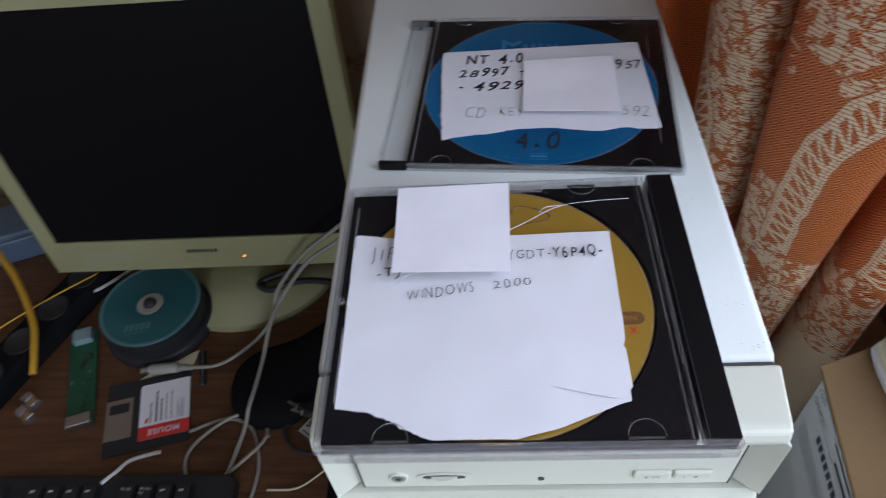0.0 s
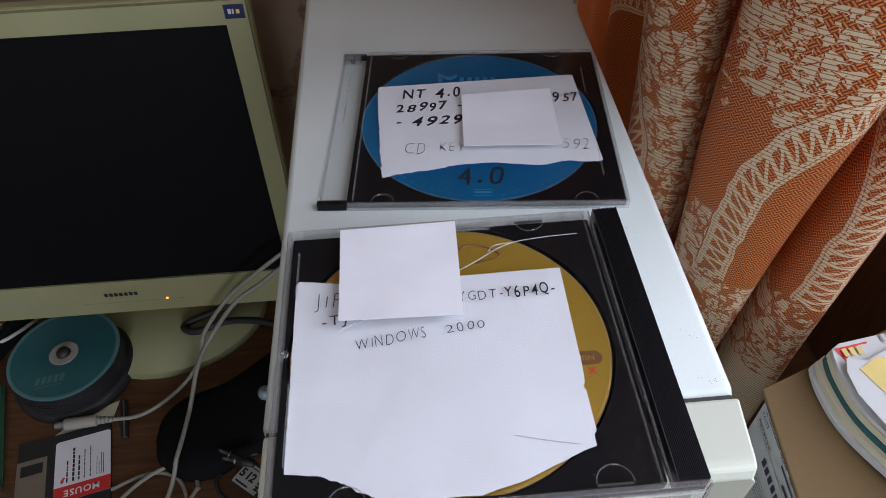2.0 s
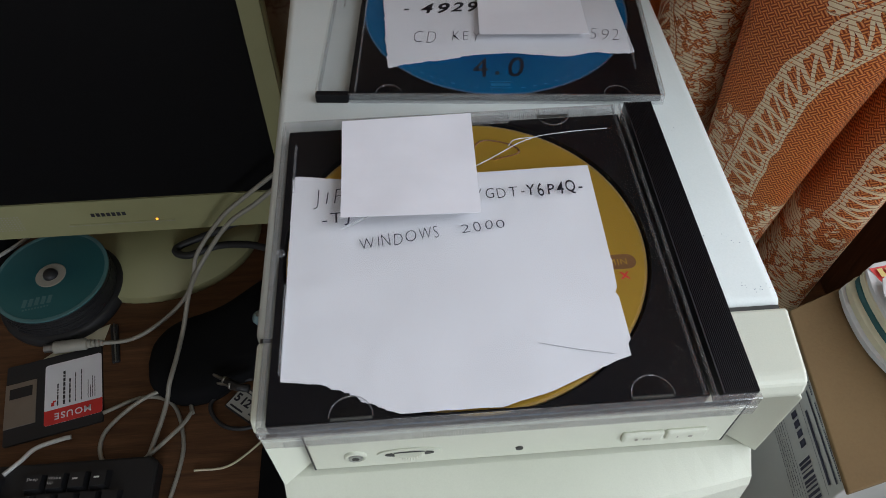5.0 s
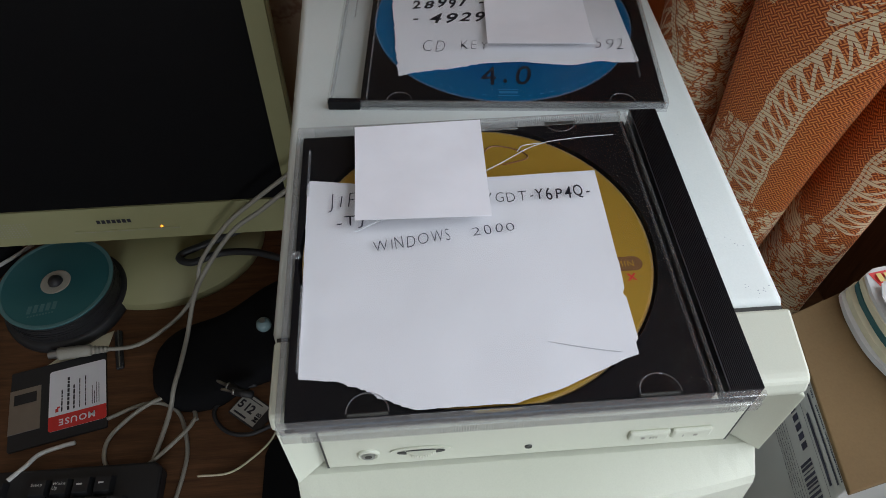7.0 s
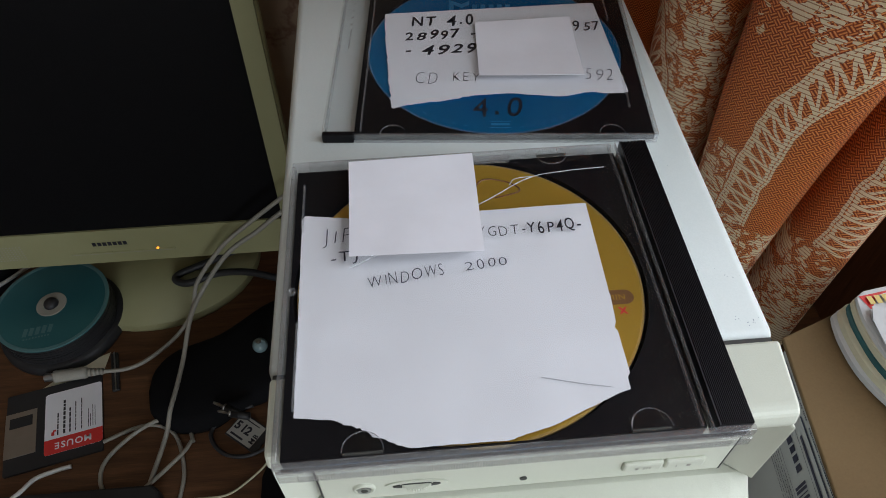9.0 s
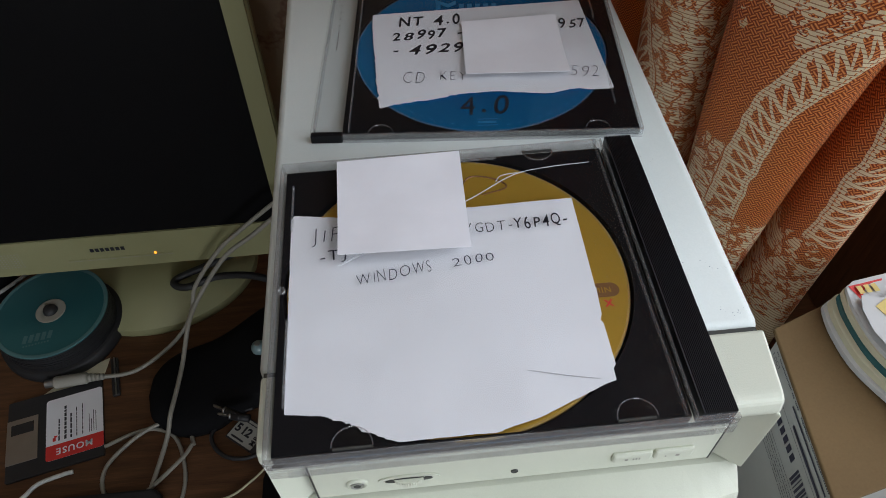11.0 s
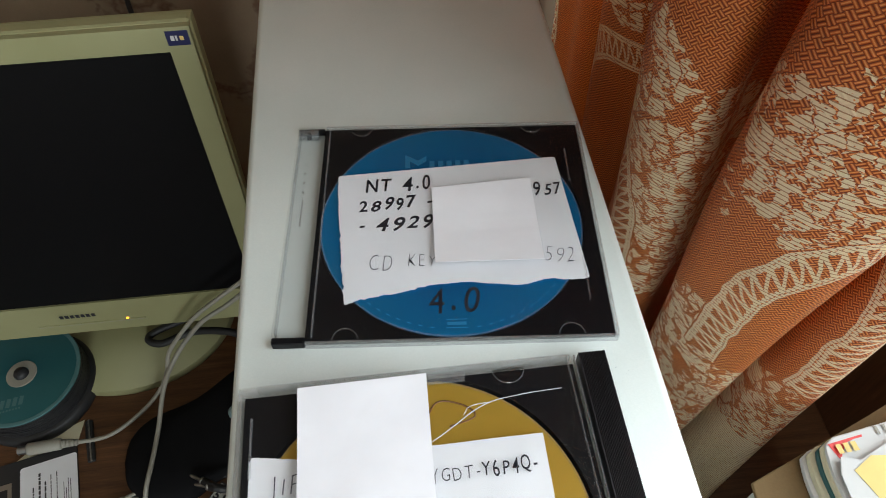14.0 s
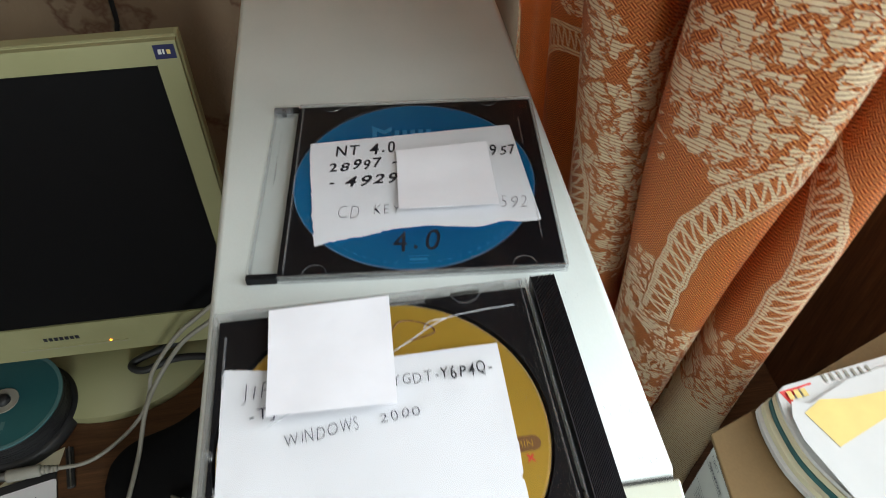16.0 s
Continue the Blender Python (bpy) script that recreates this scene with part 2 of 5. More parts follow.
    both.inputs[0].default_value = 0.14
    k.link(k.b.outputs[0], both.inputs[1])
    k.link(through_light.outputs[0], both.inputs[2])
    k.link(both.outputs[0], k.t.nodes["Material Output"].inputs[0])
    return k.m


# the cloth's pattern: the medallion's middle and half sizes; the bouquets (across, up, half width, half height)
MEDAL_U, MEDAL_W, MEDAL_R, MEDAL_H = 0.098, 0.370, 0.068, 0.140
BOUQUETS = [(0.056, 0.540, 0.064, 0.048), (-0.112, 0.432, 0.054, 0.106), (0.098, 0.318, 0.092, 0.056), (0.006, 0.360, 0.020, 0.055), (-0.105, 0.650, 0.08, 0.050), (0.15, 0.740, 0.06, 0.06), (-0.205, 0.535, 0.05, 0.045)]
M = {
    'cover': painted("cold_white_enamel", (0.56, 0.60, 0.58), (0.68, 0.71, 0.69), 0.4, 1500, 0.1),
    'bezel': painted("yellowed_plastic", (0.56, 0.58, 0.48), (0.66, 0.67, 0.57), 0.42, 1800, 0.2),
    # near-black fill that stands for the shade in gaps, slots and holes
    'gap_shade': plain("shadow_gap", (0.05, 0.05, 0.045), 0.7),
    # cream plastic, its colour lowered for the shade beside the computer
    'monitor': painted("dimmed_cream_plastic", (0.245, 0.24, 0.118), (0.305, 0.297, 0.16), 0.5, 1400, 0.25),
    'screen': plain("matt_screen", (0.0062, 0.0062, 0.0068), 0.4, spec=0.1),
    'wood': desk_wood(), 'wall': wallpaper_mat(),
    'plaster': painted("white_plaster", (0.55, 0.53, 0.48), (0.66, 0.64, 0.6), 0.8),
    'floor': painted("brown_floor", (0.14, 0.08, 0.05), (0.22, 0.13, 0.08), 0.5),
    'black': plain("black_styrene", (0.006, 0.006, 0.0075), 0.36, spec=0.18),
    'rubber': plain("black_plastic_matt", (0.018, 0.018, 0.02), 0.55),
    'bluegrey': plain("blue_grey_plastic", (0.08, 0.12, 0.17), 0.5),
    'ribbed': plain("black_ribbed_styrene", (0.011, 0.011, 0.013), 0.38, spec=0.45),
    'cloth': painted("black_cloth", (0.004, 0.004, 0.005), (0.010, 0.010, 0.011), 0.9, 1200, 0.6, spec=0.1),
    'keyboard': plain("black_keys", (0.014, 0.014, 0.016), 0.5),
    'clear': clear("clear_polystyrene", 0.95, 0.06),
    'edge': clear("moulded_clear_edge", 0.93, 0.07, 0.055, 0.11),
    'paper': paper_mat("writing_paper"), 'note': paper_mat("note_paper", (0.84, 0.83, 0.88)),
    'ink': plain("black_ink", (0.012, 0.012, 0.02), 0.5),
    'pencil': plain("grey_ballpoint", (0.035, 0.035, 0.06), 0.5),
    'blue': disc_mat("blue_lacquer", (0.005, 0.110, 0.38), (0.013, 0.210, 0.49), 0.2, 0.55),
    'gold': disc_mat("gold_lacquer", (0.42, 0.25, 0.03), (0.55, 0.35, 0.05), 0.35),
    # teal print, also lowered in colour for that shade
    'teal': disc_mat("teal_lacquer", (0.026, 0.115, 0.132), (0.036, 0.150, 0.168), 0.34, 0.3),
    'tealrim': plain("pale_teal_rim", (0.085, 0.190, 0.200), 0.5),
    'faint': plain("faint_print", (0.030, 0.225, 0.46), 0.35, 0.4),
    'silver': plain("pale_print", (0.10, 0.34, 0.50), 0.4, 0.3),
    'brownprint': plain("brown_print", (0.16, 0.07, 0.02), 0.5),
    'redprint': plain("red_print", (0.62, 0.035, 0.03), 0.5),
    'steel': plain("brushed_steel", (0.42, 0.42, 0.42), 0.35, 1.0),
    'brass': plain("gilded_contact", (0.7, 0.5, 0.2), 0.3, 1.0),
    'cable': painted("grey_cable_sheath", (0.25, 0.24, 0.205), (0.34, 0.325, 0.28), 0.5),
    'yellow': plain("yellow_cable_sheath", (0.52, 0.29, 0.018), 0.5),
    'white': plain("white_plastic", (0.62, 0.62, 0.6), 0.5),
    'card': painted("brown_cardboard", (0.125, 0.076, 0.030), (0.168, 0.107, 0.046), 0.85, 700, 0.5, 14),
    'label': paper_mat("box_label", (0.46, 0.46, 0.43)),
    'pcb': plain("green_circuit_board", (0.012, 0.072, 0.036), 0.45),
    'chip': plain("epoxy_chip", (0.03, 0.03, 0.035), 0.5),
    'bluepl': plain("pale_blue_plastic", (0.20, 0.29, 0.31), 0.3),
    'crack': clear("fractured_edge", 0.75, 0.3, 0.42),
    'magwhite': paper_mat("magazine_paper", (0.58, 0.58, 0.58)),
    'magcream': paper_mat("magazine_pages", (0.62, 0.58, 0.42)),
    'magyellow': plain("yellow_magazine_print", (0.68, 0.52, 0.17), 0.5),
    'navy': plain("navy_sticker", (0.012, 0.016, 0.075), 0.4),
    'magteal': plain("dark_teal_magazine_print", (0.02, 0.10, 0.11), 0.5),
    'curtain': jacquard(),
}
amber = Nodes("amber_indicator")
amber.b.inputs["Base Color"].default_value = (0.9, 0.3, 0.02, 1)
amber.b.inputs["Emission Color"].default_value = (1.0, 0.36, 0.03, 1)
amber.b.inputs["Emission Strength"].default_value = 2.2
M['amber'] = amber.m


# ---- mesh helpers ----
def mesh_object(name, bm, material, parent=None, smooth=False, shadow=True):
    me = bpy.data.meshes.new(name)
    bmesh.ops.recalc_face_normals(bm, faces=bm.faces)
    bm.to_mesh(me)
    bm.free()
    me.materials.append(M[material])
    if smooth:
        for p in me.polygons:
            p.use_smooth = True
    ob = new(name, me)
    if parent:
        ob.parent = parent
    if not shadow:
        ob.visible_shadow = False
    return ob


def part(name, bm, material, parent, label="", smooth=False, shadow=True):
    ob = mesh_object(name, bm, material, parent, smooth, shadow)
    if label:
        tagged(ob, label)
    return ob


def thing(name, m, label, category, group="", kind=""):
    ob = new(name)
    ob.matrix_world = m
    return tagged(ob, label, category, group, kind)


def box(x0, x1, y0, y1, z0, z1, bevel=0.0, seg=2, bm=None):
    own = bmesh.new()
    bmesh.ops.create_cube(own, size=1.0)
    for v in own.verts:
        v.co = Vector(((x0 + x1) / 2 + v.co.x * (x1 - x0), (y0 + y1) / 2 + v.co.y * (y1 - y0), (z0 + z1) / 2 + v.co.z * (z1 - z0)))
    if bevel:
        bmesh.ops.bevel(own, geom=own.edges[:], offset=bevel, segments=seg, affect='EDGES', profile=0.5)
    return add(bm, own)


def add(bm, own):
    """Joins own into bm, or gives own back where there is no bm."""
    if bm is None:
        return own
    me = bpy.data.meshes.new("joined")
    own.to_mesh(me)
    own.free()
    bm.from_mesh(me)
    bpy.data.meshes.remove(me)
    return bm


def prism(points, z0, z1, bevel=0.0, bm=None):
    own = bmesh.new()
    low = [own.verts.new((x, y, z0)) for x, y in points]
    high = [own.verts.new((x, y, z1)) for x, y in points]
    n = len(points)
    own.faces.new(low[::-1])
    own.faces.new(high)
    for i in range(n):
        own.faces.new((low[i], low[(i + 1) % n], high[(i + 1) % n], high[i]))
    if bevel:
        bmesh.ops.bevel(own, geom=own.edges[:], offset=bevel, segments=2, affect='EDGES', profile=0.5)
    return add(bm, own)


def profile_x(points, x0, x1, bevel=0.0, bm=None):
    """A shape with the outline (y, z), drawn out along x."""
    own = prism(points, x0, x1, bevel)
    for v in own.verts:
        v.co = Vector((v.co.z, v.co.x, v.co.y))
    return add(bm, own)


def lathe(profile, n=64, bm=None):
    own = bmesh.new()
    rings = []
    for r, z in profile:
        if r < 1e-6:
            rings.append([own.verts.new((0, 0, z))])
        else:
            rings.append([own.verts.new((r * math.cos(2 * math.pi * i / n), r * math.sin(2 * math.pi * i / n), z)) for i in range(n)])
    for a, b in zip(rings, rings[1:]):
        for i in range(n):
            j = (i + 1) % n
            q = [a[i % len(a)], a[j % len(a)], b[j % len(b)], b[i % len(b)]]
            q = [v for k, v in enumerate(q) if v not in q[:k]]
            if len(q) > 2:
                own.faces.new(q)
    return add(bm, own)


def spline(points, step=8):
    """A smooth line through the points."""
    p = [Vector(q) for q in points]
    p = [2 * p[0] - p[1]] + p + [2 * p[-1] - p[-2]]
    out = []
    for a, b, c, d in zip(p, p[1:], p[2:], p[3:]):
        for i in range(step):
            s = i / step
            out.append(0.5 * (2 * b + (c - a) * s + (2 * a - 5 * b + 4 * c - d) * s * s + (3 * b - a - 3 * c + d) * s ** 3))
    return out + [p[-2]]


def tube(points, radius, n=10, step=8, bm=None):
    own = bmesh.new()
    line = spline(points, step)
    up, rings = Vector((0.2, 0.1, 1)), []
    for i, p in enumerate(line):
        way = (line[min(i + 1, len(line) - 1)] - line[max(i - 1, 0)]).normalized()
        side = way.cross(up).normalized()
        top = side.cross(way)
        rings.append([own.verts.new(p + radius * (math.cos(2 * math.pi * k / n) * side + math.sin(2 * math.pi * k / n) * top)) for k in range(n)])
    for a, b in zip(rings, rings[1:]):
        for k in range(n):
            own.faces.new((a[k], a[(k + 1) % n], b[(k + 1) % n], b[k]))
    own.faces.new(rings[0])
    own.faces.new(rings[-1][::-1])
    return add(bm, own)


def arc(cx, cy, r, a0, a1, n):
    return [(cx + r * math.cos(math.radians(a0 + (a1 - a0) * i / n)), cy + r * math.sin(math.radians(a0 + (a1 - a0) * i / n))) for i in range(n + 1)]


def lettering(text, size, m, thick=0.00002, shaky=0.0, seed=1, spacing=0.68, slant=0.0, weight=0.0):
    """Writing as one mesh: the letters stand one by one, a little uneven where a hand wrote them."""
    rnd = random.Random(seed)
    own = bmesh.new()
    x = 0.0
    for ch in text:
        if ch == ' ':
            x += size * 0.45
            continue
        cu = bpy.data.curves.new("letter", 'FONT')
        cu.body, cu.size, cu.offset, cu.resolution_u = ch, 1.0, weight, 3
        ob = bpy.data.objects.new("letter", cu)
        me = ob.to_mesh()
        wide = max((v.co.x for v in me.vertices), default=0.4)
        tilt = rnd.uniform(-1, 1) * shaky * 0.25 + slant
        sx, sy = size * (1 + rnd.uniform(-1, 1) * shaky * 0.25), size * (1 + rnd.uniform(-1, 1) * shaky * 0.22)
        dy = rnd.uniform(-1, 1) * shaky * size * 0.12
        fresh = bmesh.new()
        fresh.from_mesh(me)
        for v in fresh.verts:
            v.co = m @ Vector((x + (v.co.x + tilt * v.co.y) * sx, v.co.y * sy + dy, thick))
        ob.to_mesh_clear()
        bpy.data.objects.remove(ob)
        bpy.data.curves.remove(cu)
        add(own, fresh)
        x += sx * (wide + 0.12 * spacing / 0.68)
    return own


def written(text, a, b, tall, z, seed, weight=0.0, slant=0.12):
    """Handwriting from a to b on the line that it stands on, tall as its capitals."""
    own = lettering(text, 1.0, Matrix.Identity(4), 0.0, 0.55, seed, 0.9, slant, weight)
    x1 = max(v.co.x for v in own.verts)
    m = pose(a[0], a[1], z, 0, 0, math.degrees(math.atan2(b[1] - a[1], b[0] - a[0])))
    sx, sy = math.hypot(b[0] - a[0], b[1] - a[1]) / x1, tall / 0.70
    for v in own.verts:
        v.co = m @ Vector((v.co.x * sx, v.co.y * sy, 0))
    return own


def bars(rows, m, z=0.00002):
    """Plain bars for writing that cannot be read: (x0, x1, y0, y1) each."""
    own = bmesh.new()
    for x0, x1, y0, y1 in rows:
        own.faces.new([own.verts.new(m @ Vector(q)) for q in ((x0, y0, z), (x1, y0, z), (x1, y1, z), (x0, y1, z))])
    return own


def sheet(points, z, thick, curl=None, step=0.0025):
    """A sheet of paper with the given outline: a fine grid trimmed by it would be heavy, so the outline is filled and bent."""
    own = prism(points, z, z + thick)
    top = [f for f in own.faces if len(f.verts) > 4]
    bmesh.ops.triangulate(own, faces=top)
    if curl:
        for v in own.verts:
            v.co.z += curl(v.co.x, v.co.y)
    return own


def torn(a, b, n, amount, seed):
    """Points from a to b along a torn edge, without b."""
    rnd = random.Random(seed)
    n = n * 3
    d = Vector((b[0] - a[0], b[1] - a[1]))
    nrm = Vector((-d.y, d.x)).normalized()
    out = []
    low = 0.0
    for i in range(n):
        low = 0.85 * low + rnd.uniform(-1, 1) * amount * 0.35
        s = i / n
        k = (low + rnd.uniform(-1, 1) * amount * 0.45) * min(1, 6 * s, 6 * (1 - s))
        out.append((a[0] + d.x * s + nrm.x * k, a[1] + d.y * s + nrm.y * k))
    return out


# ---- the room ----
def slab(name, x0, x1, y0, y1, z0, z1, material, label, category):
    ob = mesh_object(name, box(x0, x1, y0, y1, z0, z1), material)
    return tagged(ob, label, category, "", "structure")


slab("floor", -2.3, 0.85, -2.6, 0.66, -0.80, -0.74, 'floor', "brown floorboards of the room", "floor")
# unseen pale ceiling, added to close the room and bounce light
slab("ceiling", -2.3, 0.85, -2.6, 0.66, 1.95, 2.0, 'plaster', "unseen white plaster ceiling that bounces light into the room", "ceiling")
slab("wall_north", -2.3, 0.85, 0.62, 0.72, -0.74, 1.95, 'wall', "brown patterned wallpaper behind the desk", "wall")
# unseen wall, opened wide to hold the added fill lamp
def south_wall():
    bm = box(-2.3, -0.45, -2.7, -2.6, -0.74, 1.95)
    box(0.70, 0.88, -2.7, -2.6, -0.74, 1.95, bm=bm)
    box(-0.45, 0.70, -2.7, -2.6, 1.85, 1.95, bm=bm)
    box(-0.45, 0.70, -2.7, -2.6, -0.74, 0.25, bm=bm)
    tagged(mesh_object("wall_south", bm, 'plaster'), "unseen pale plastered wall with an opening for the fill lamp", "wall", "", "structure")


south_wall()
# unseen wall, added in brown to hold back bounced light
slab("wall_west", -2.4, -2.3, -2.6, 0.62, -0.74, 1.95, 'wall', "unseen brown papered wall that limits the bounced light", "wall")


def east_wall():
    bm = box(0.75, 0.88, -2.6, -1.38, -0.74, 1.95)
    box(0.75, 0.88, 0.40, 0.62, -0.74, 1.95, bm=bm)
    box(0.75, 0.88, -1.38, 0.40, -0.74, 0.52, bm=bm)
    box(0.75, 0.88, -1.38, 0.40, 1.68, 1.95, bm=bm)
    tagged(mesh_object("wall_east", bm, 'plaster'), "plastered wall with a window opening", "wall", "", "structure")
    win = thing("window_1", pose(0, 0, 0), "white framed window in the plastered wall", "window", "", "structure")
    fr = box(0.80, 0.85, -1.38, -1.32, 0.52, 1.68)
    for y0, y1, z0, z1 in ((0.34, 0.40, 0.52, 1.68), (-1.32, 0.34, 0.52, 0.58), (-1.32, 0.34, 1.62, 1.68), (-0.52, -0.46, 0.58, 1.62)):
        box(0.80, 0.85, y0, y1, z0, z1, bm=fr)
    part("window_frame", fr, 'white', win)
    part("window_sill", box(0.60, 0.80, -1.41, 0.43, 0.485, 0.519, 0.004), 'white', win)



# frame made up for the fill lamp's opening, out of view
def fill_opening_frame():
    win = thing("fill_opening", pose(0, 0, 0), "unseen white frame added around the opening of the fill lamp", "window", "", "structure")
    for x0, x1, z0, z1 in ((-0.45, -0.39, 0.25, 1.85), (0.64, 0.70, 0.25, 1.85), (-0.39, 0.64, 0.25, 0.31), (-0.39, 0.64, 1.79, 1.85), (0.12, 0.18, 0.31, 1.79)):
        part("window_frame", box(x0, x1, -2.67, -2.62, z0, z1), 'white', win)


east_wall()
fill_opening_frame()

desk = thing("desk", pose(0, 0, 0), "brown walnut-laminate desk cluttered with cables", "desk")
part("desktop", box(-1.2, 0.52, -0.35, 0.60, -0.03, 0.0, 0.002), 'wood', desk)
# made-up board, added so that the gap behind the carton stays dark
part("dark_backing", box(0.500, 0.518, -0.345, 0.595, 0.0005, 0.47, 0.002), 'wood', desk, "upright board added to darken the gap behind the carton")
# added black sheet that fills the dark area beside the computer
mat = mesh_object("black_sheet", prism([(-0.112, -0.06), (-0.0075, -0.06), (-0.0075, 0.21), (-0.092, 0.21), (-0.108, 0.204), (-0.113, 0.19)], 0.0003, 0.0035, 0.0006), 'cloth')
tagged(mat, "thin black sheet added over the dark area beside the computer", "mat")
for x in (-1.18, 0.48):
    part("side_panel", box(x, x + 0.022, -0.30, 0.58, -0.74, -0.031), 'wood', desk)


# ---- the computer ----
def computer():
    x0, x1, back = -0.0060, 0.1662, 0.445
    pc = thing("desktop_computer", pose(0, 0, 0), "beige tower computer standing on the wooden desk", "computer")
    part("cover", box(x0, x1, 0.0355, back, 0.012, T, 0.004, 3), 'cover', pc, "cold white enamelled steel cover", True)
    # top of the front: a slab with a lip over the drive
    lip = [(0.0345, T), (0.0345, T - 0.030), (0.015, T - 0.030), (0.0135, T - 0.013), (0.0082, T - 0.0105), (0.0066, T - 0.006), (0.0080, T - 0.0008), (0.0108, T)]
    own = profile_x(lip, x0 + 0.0012, x1, 0.0012)
    for v in own.verts:
        if v.co.x > 0.1:
            v.co.x -= 0.13 * max(0.0, 0.0300 - v.co.y)
    part("front_top", own, 'bezel', pc)
    part("seam_strip", box(x0 + 0.002, x1 - 0.002, 0.0340, 0.0362, 0.05, T - 0.0012), 'gap_shade', pc)
    # cheeks beside the drive bay
    for a, b in ((x0 + 0.0016, 0.0060), (0.1545, x1 - 0.0005)):
        ch = [(a, 0.0335), (a, 0.0075 if a < 0 else 0.0165), (b, 0.0165 if a < 0 else 0.0075), (b, 0.0335)]
        part("cheek", prism(ch, T - 0.0555, T - 0.0115, 0.0007), 'bezel', pc)
    # optical drive
    drive = part("drive", box(0.0065, 0.1540, 0.0125, 0.0338, T - 0.0548, T - 0.0125, 0.0006), 'bezel', pc)
    part("tray_door", box(0.0130, 0.1500, 0.0116, 0.0132, T - 0.0300, T - 0.0140, 0.0005), 'bezel', drive)
    ring = lathe([(0.0040, 0), (0.0039, 0.0011), (0.0030, 0.0013), (0.0026, 0.0002)], 24)
    o = part("headphone_jack", ring, 'bezel', drive, "", True)
    o.matrix_local = pose(0.0218, 0.0126, T - 0.0440, 90)
    o = part("jack_hole", lathe([(0.0, 0.0004), (0.0011, 0.0004), (0.0012, 0.0014), (0.0024, 0.0015), (0.0026, 0.0)], 20), 'steel', drive)
    o.matrix_local = pose(0.0218, 0.0126, T - 0.0440, 90)
    part("jack_opening", lathe([(0.0, 0.0015), (0.0013, 0.0015), (0.0013, 0.0005)], 20), 'gap_shade', drive).matrix_local = pose(0.0218, 0.0126, T - 0.0440, 90)
    wheel = bmesh.new()
    for i in range(120):
        a = 2 * math.pi * i / 120
        r = 0.0092 if i % 2 else 0.0089
        wheel.verts.new((r * math.cos(a), r * math.sin(a), 0))
    wheel = prism([(v.co.x, v.co.y) for v in wheel.verts], -0.0013, 0.0013)
    o = part("volume_wheel", wheel, 'bezel', drive)
    o.matrix_local = pose(0.0405, 0.0187, T - 0.0435)
    eye = [(0.0086 * math.cos(q / 20 * 2 * math.pi), 0.0017 * math.sin(q / 20 * 2 * math.pi)) for q in range(20)]
    rim = [(0.0112 * math.cos(q / 28 * 2 * math.pi), 0.0034 * math.sin(q / 28 * 2 * math.pi)) for q in range(28)]
    part("wheel_surround", prism(rim, 0, 0.0005, 0.0002), 'bezel', drive).matrix_local = pose(0.0405, 0.0124, T - 0.0435, 90)
    o = part("wheel_slot", prism(eye, 0, 0.0003), 'gap_shade', drive)
    o.matrix_local = pose(0.0405, 0.0118, T - 0.0435, 90)
    o = part("eject_hole", lathe([(0, 0.0003), (0.0011, 0.0003), (0.0013, 0.0005), (0.0014, 0)], 20), 'gap_shade', drive)
    o.matrix_local = pose(0.0793, 0.0125, T - 0.0475, 90)
    for a, b in ((0.1150, 0.1300), (0.1305, 0.1455)):
        part("button", box(a, b, 0.0108, 0.0130, T - 0.0468, T - 0.0402, 0.0011), 'bezel', drive)
    marks = bars([(0.1195, 0.1207, 0, 0.0016), (0.1225, 0.1230, 0, 0.0016), (0.1236, 0.1241, 0, 0.0016), (0.1247, 0.1252, 0, 0.0016), (0.1345, 0.1349, 0, 0.0016), (0.1385, 0.1400, 0, 0.0016)], pose(0, 0.0106, T - 0.0445, 90))
    part("button_marks", marks, 'cable', drive)
    # lower front, standing proud of the drive
    own = bmesh.new()
    rows = []
    for i in range(25):
        q = i / 24
        out = 0.0085 * (1 - (2 * q - 1) ** 2)
        line = [(0.0345, T - 0.0562), (0.0110, T - 0.0562), (0.0005 - out * 0.9, T - 0.0606), (-0.0012 - out, T - 0.0640), (-0.0040 - out, T - 0.085), (0.0 - out * 0.8, T - 0.16), (0.004 - out * 0.5, 0.012), (0.0345, 0.012)]
        rows.append([own.verts.new((x0 - 0.001 + q * (x1 - x0 + 0.002) - (q - 0.5) * 0.36 * max(0.0, 0.0200 - y), y, z)) for y, z in line])
    for a, b in zip(rows, rows[1:]):
        for k in range(8):
            own.faces.new((a[k], a[(k + 1) % 8], b[(k + 1) % 8], b[k]))
    own.faces.new(rows[0])
    own.faces.new(rows[-1][::-1])
    part("front_cover", own, 'bezel', pc)
    for a in (0.0062, 0.1542):
        part("bay_gap", box(a - 0.0003, a + 0.0005, 0.0128, 0.0330, T - 0.0556, T - 0.0128), 'gap_shade', pc)
    for x in (x0 + 0.015, x1 - 0.035):
        for y in (0.06, 0.40):
            part("foot", box(x, x + 0.02, y, y + 0.02, 0.0, 0.0118), 'rubber', pc)
    # scratches and ink specks on the worn top
    rnd = random.Random(5)
    specks = []
    for cx, cy, n, w in ((0.150, 0.062, 14, 0.006), (0.157, 0.042, 16, 0.004), (0.1545, 0.268, 6, 0.003), (0.1595, 0.272, 5, 0.002), (0.151, 0.120, 3, 0.001)):
        for _ in range(n):
            x, y, s = cx + rnd.gauss(0, w), cy + rnd.gauss(0, 0.0015), rnd.uniform(0.00006, 0.00026)
            specks.append((x, x + s * 1.6, y, y + s))
